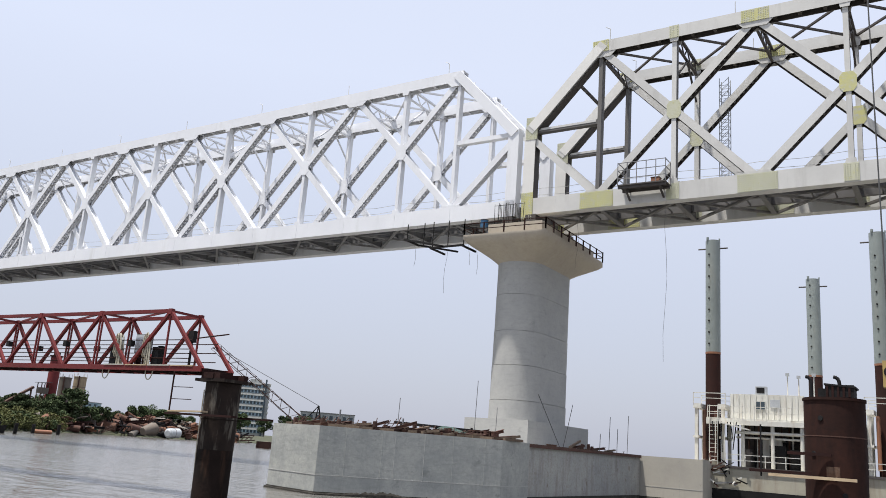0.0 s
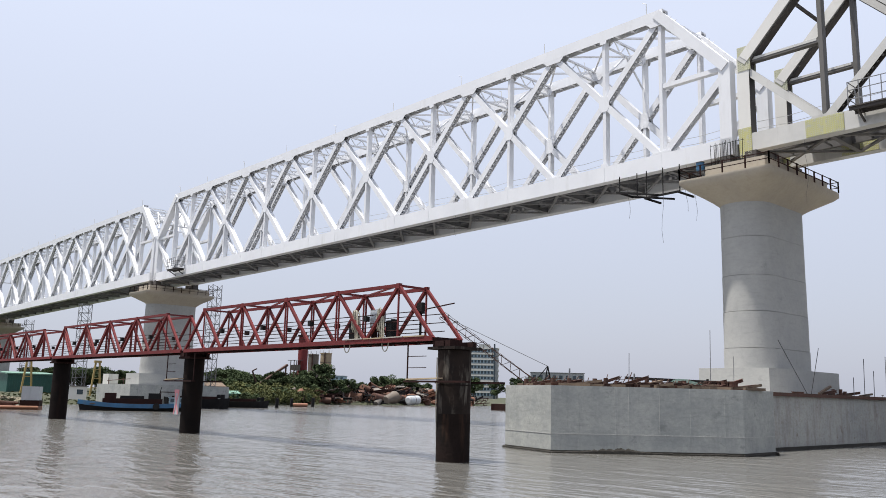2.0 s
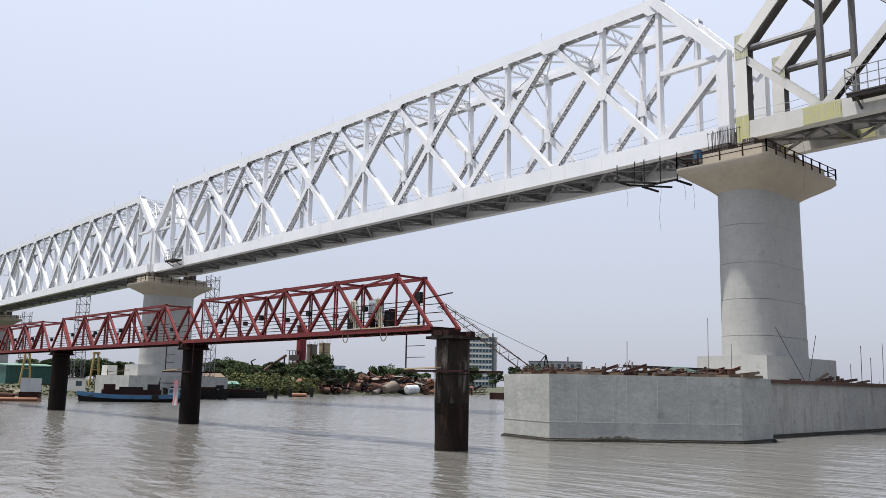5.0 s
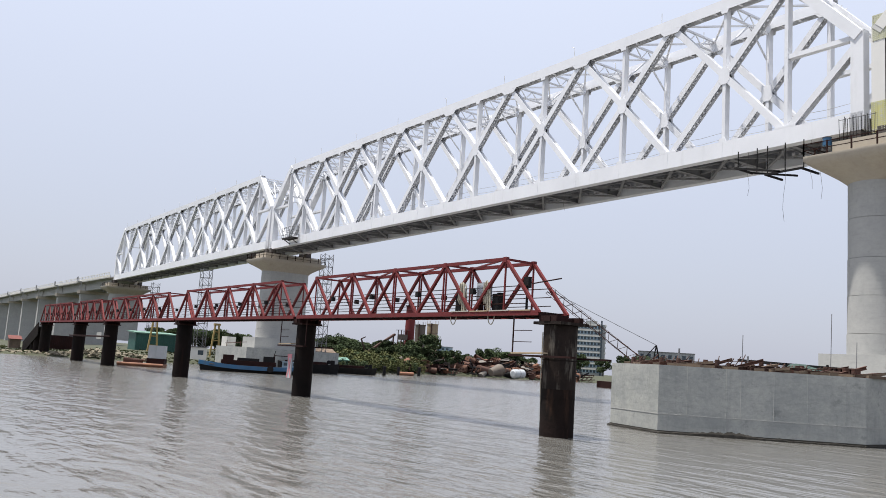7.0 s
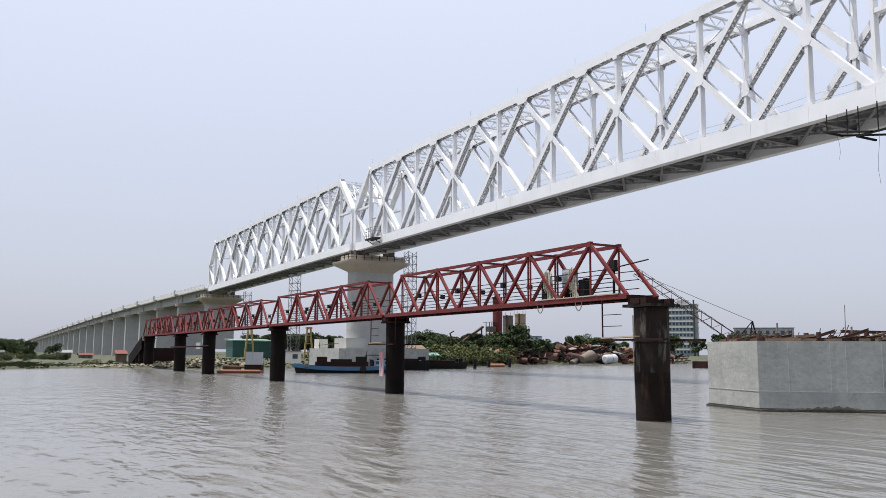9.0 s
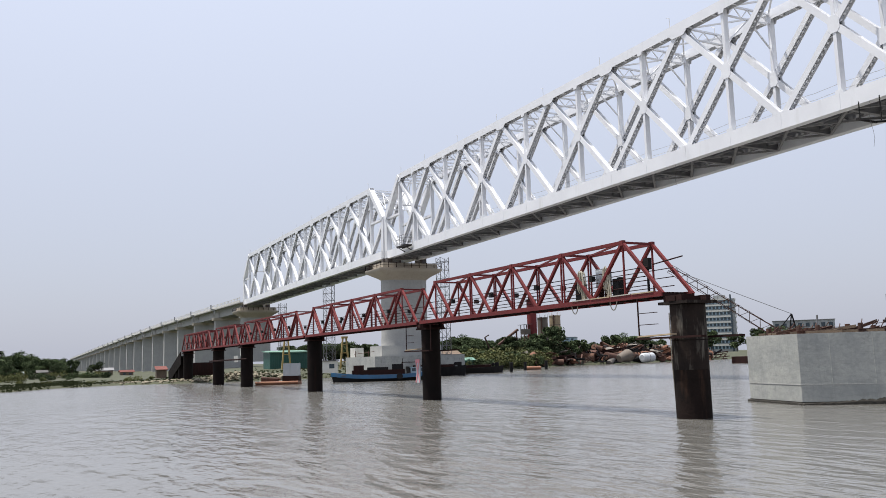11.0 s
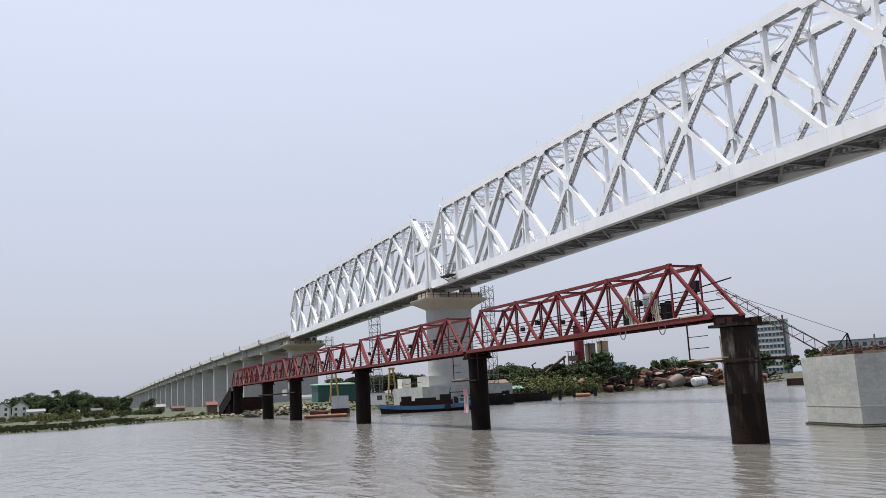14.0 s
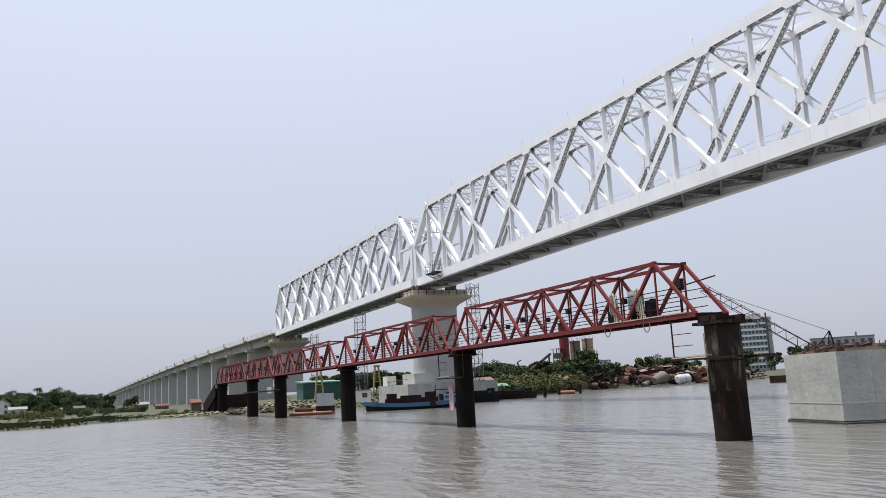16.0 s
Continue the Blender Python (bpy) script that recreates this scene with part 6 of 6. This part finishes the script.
village_house(-255, -25.4, 3.6, 3.0, 1.2, A90, 1, WOOD, ROOFRED, "long low hut with a rusty red roof")
village_house(-125, 22.5, 4.5, 4, 2.3, A90, 1, OFFWHITE, WOOD, "small cream hut with a straw-coloured thatched roof")
village_house(-116.5, 22.5, 2.6, 2.4, 1.6, A90, 1, GREENSHEET, GREENPALE, "small green tin hut on the bank")

# ---- trees and shrubs ----
def leaf_mass(bm, rnd, lobes, n, size):
    """Many small leaf clumps scattered over lobes (centre, radii)."""
    for k in range(n):
        c, r = lobes[rnd.randrange(len(lobes))]
        v = Vector((rnd.gauss(0, 1), rnd.gauss(0, 1), rnd.gauss(0, 1))).normalized() * (rnd.uniform(0.55, 1.08))
        p = Vector(c) + Vector((v.x * r[0], v.y * r[1], v.z * r[2]))
        a = Vector((rnd.uniform(-1, 1), rnd.uniform(-1, 1), rnd.uniform(-0.6, 0.6))).normalized()
        b = a.cross(Vector((rnd.uniform(-1, 1), rnd.uniform(-1, 1), rnd.uniform(-1, 1)))).normalized()
        s = size * rnd.uniform(0.6, 1.4)
        q = [bm.verts.new(p + a * s), bm.verts.new(p + b * s * 0.7), bm.verts.new(p - a * s), bm.verts.new(p - b * s * 0.7)]
        bm.faces.new(q)


def tree_proto(seed, h, spread, kind):
    r = random.Random(seed)
    if kind == "palm":
        root = thing("palm_tree", "slender coconut palm with a ragged crown", "tree", group="palms")
        bm = bmesh.new()
        tube(bm, (0, 0, -0.5), (0.3, 0, h * 0.5), 0.17, 8, 0.14), tube(bm, (0.3, 0, h * 0.5), (0.5, 0.1, h), 0.14, 8, 0.1)
        part("trunk", bm, BARK, root)
        bm = bmesh.new()
        for k in range(17):
            a, el = k * 2.4, r.uniform(-0.2, 0.9)
            p = Vector((0.5, 0.1, h))
            d = Vector((math.cos(a) * math.cos(el), math.sin(a) * math.cos(el), math.sin(el)))
            for q in range(6):
                nx = p + d * 0.42
                w = d.cross(Vector((0, 0, 1))).normalized() * (0.34 if 0 < q < 5 else 0.18)
                vs = [bm.verts.new(v) for v in (p - w, p + w, nx + w * 0.8, nx - w * 0.8)]
                bm.faces.new(vs)
                p = nx
                d = (d + Vector((0, 0, -0.28))).normalized()
        part("crown", bm, LEAF, root)
        return root
    root = thing("tree", "leafy dark green broad tree on the bank", "tree", group="bank trees")
    bm = bmesh.new()
    th = h * (0.62 if kind == "flat" else 0.38)
    tube(bm, (0, 0, -0.5), (0.1, 0, th), 0.24, 9, 0.15)
    lobes = []
    for k in range(11):
        a = k * 2.4 + r.random()
        rad = spread * r.uniform(0.25, 0.75)
        top = Vector((math.cos(a) * rad, math.sin(a) * rad, (h * r.uniform(0.82, 0.95)) if kind == "flat" else h * r.uniform(0.30, 0.86)))
        tube(bm, (0.1, 0, th * r.uniform(0.6, 1)), top, 0.1, 6, 0.03)
        q = spread * r.uniform(0.3, 0.5)
        lobes.append((top, (q, q, q * (0.35 if kind == "flat" else 0.8))))
    part("trunk", bm, BARK, root)
    bm = bmesh.new()
    leaf_mass(bm, r, lobes, 2600, 0.19 + 0.008 * h)
    part("crown", bm, LEAF, root)
    return root


def shrub_proto(seed, w, h, m):
    r = random.Random(seed)
    root = thing("shrub", "bushy green shrub on the bank", "shrub", group="shrubs")
    lobes = [((r.uniform(-w, w), r.uniform(-w, w), h * r.uniform(0.2, 0.6)), (w * 0.5, w * 0.5, h * 0.42)) for k in range(6)]
    bm = bmesh.new()
    for c, q in lobes:
        tube(bm, (0, 0, -0.3), c, 0.06, 5, 0.02)
    part("stems", bm, BARK, root)
    bm = bmesh.new()
    leaf_mass(bm, r, lobes, 800, 0.15)
    part("foliage", bm, m, root)
    return root


protos = [tree_proto(1, 8, 3.6, "round"), tree_proto(2, 10, 4.2, "round"), tree_proto(3, 7, 4.4, "flat"), tree_proto(4, 6.5, 3.0, "round"), tree_proto(5, 9.5, 2.0, "palm")]
shrubs = [shrub_proto(6, 1.6, 2.0, LEAF), shrub_proto(7, 1.3, 1.6, LEAFPALE), shrub_proto(8, 2.0, 2.6, LEAFPALE)]
placed = {}


def plant_at(proto, x, y, s=1.0):
    m = pose(x, y, ground_z(x, y) - 0.1, 0, 0, (x * 37 + y * 91) % 360)
    if proto not in placed:
        placed[proto] = True
        proto.matrix_basis = m
        return
    copy_thing(proto, m).scale = (s, s, s * (0.9 + 0.2 * ((x * 7.3 + y) % 1)))


rnd = random.Random(77)
for k in range(190):           # wood behind the village
    x = -385 - rnd.uniform(0, 80)
    y = rnd.uniform(-118, -38 + 0.06 * (-385 - x))
    if y < -71 and x > -412:
        x -= 30
    plant_at(protos[rnd.choice((0, 1, 1, 3, 0, 3, 1, 0, 4, 2))], x, y, rnd.uniform(0.75, 1.25) * (0.8 if y < -82 or y > -50 else 1.0))
for k in range(26):            # scattered trees among the huts
    x = -235 - rnd.uniform(0, 90)
    plant_at(protos[rnd.choice((3, 3, 0))], x, rnd.uniform(-62, -36), rnd.uniform(0.3, 0.55))
plant_at(protos[0], -232, -42.5, 0.62)
plant_at(protos[1], -236, -36.0, 0.55)
for k in range(30):            # line along the back of the works
    y = rnd.uniform(28, 62)
    plant_at(protos[rnd.choice((0, 2, 3, 2))], -225 - rnd.uniform(0, 50), y, rnd.uniform(0.75, 1.0))
for k in range(70):            # behind the scrap heap
    y = rnd.uniform(55, 150)
    plant_at(protos[rnd.choice((0, 1, 3, 3, 2))], shore(y) - 22 - rnd.uniform(0, 60), y, rnd.uniform(0.6, 0.95))
for k in range(60):            # distant lines
    y = 180 + 700 * rnd.random() ** 1.5
    plant_at(protos[rnd.choice((0, 1, 3))], shore(y) - rnd.uniform(4, 60), y, rnd.uniform(0.9, 1.3))
for k in range(22):             # near the plant
    plant_at(protos[rnd.choice((3, 0))], -146 - rnd.uniform(0, 12), rnd.uniform(40, 66), rnd.uniform(0.45, 0.8))
for k in range(84):            # bank edge in front of the works
    y = rnd.uniform(20, 60)
    plant_at(shrubs[rnd.choice((0, 1, 2, 2))], shore(y) - rnd.uniform(1.5, 12), y, rnd.uniform(0.8, 1.25))
for k in range(34):            # low growth on the open bank
    y = rnd.uniform(-100, -30)
    plant_at(shrubs[rnd.choice((1, 2))], shore(y) - rnd.uniform(6, 60), y, rnd.uniform(0.25, 0.5))
for k in range(64):
    y = rnd.uniform(-78, -34)
    plant_at(shrubs[rnd.choice((0, 1, 2))], shore(y) - rnd.uniform(60, 170), y, rnd.uniform(0.5, 1.0))
for k in range(50):
    y = rnd.uniform(62, 160)
    plant_at(shrubs[rnd.choice((0, 0, 2))], shore(y) - rnd.uniform(14, 26), y, rnd.uniform(0.8, 1.5))
for k in range(56):            # thicket below the silos
    y = rnd.uniform(30, 66)
    plant_at(shrubs[rnd.choice((0, 1, 2, 2))], shore(y) - rnd.uniform(2.5, 10), y, rnd.uniform(1.0, 1.75))
for x, y, z in ((-150, 66.5, 1.05), (-153, 63.5, 0.8), (-150, 71.0, 0.75), (-152, 76.0, 0.7)):
    plant_at(protos[0], x, y, z)
for k in range(16):            # dark trees beyond the barges
    plant_at(protos[rnd.choice((0, 2))], -190 - rnd.uniform(0, 30), rnd.uniform(62, 84), rnd.uniform(0.6, 0.95))
# reeds and grass tufts along the edge
bm = bmesh.new()
for k in range(15000):
    y = rnd.uniform(-105, -46) if k % 3 else rnd.uniform(-105, 56)
    d = abs(rnd.gauss(0, 15)) + 0.1
    x = shore(y) - d
    z = ground_z(x, y)
    hgt, a = rnd.uniform(0.08, 0.24), rnd.uniform(0, 6.3)
    dx, dy = math.cos(a) * 0.15, math.sin(a) * 0.15
    vs = [bm.verts.new(p) for p in ((x - dx, y - dy, z - 0.05), (x + dx, y + dy, z - 0.05), (x + dx * 1.5, y + dy * 1.5, z + hgt), (x - dx * 1.5, y - dy * 1.5, z + hgt * 0.8))]
    bm.faces.new(vs)
tagged(part("reed_grass", bm, GRASS, None), "tufts of rough grass along the river bank", "grass", kind="stuff")
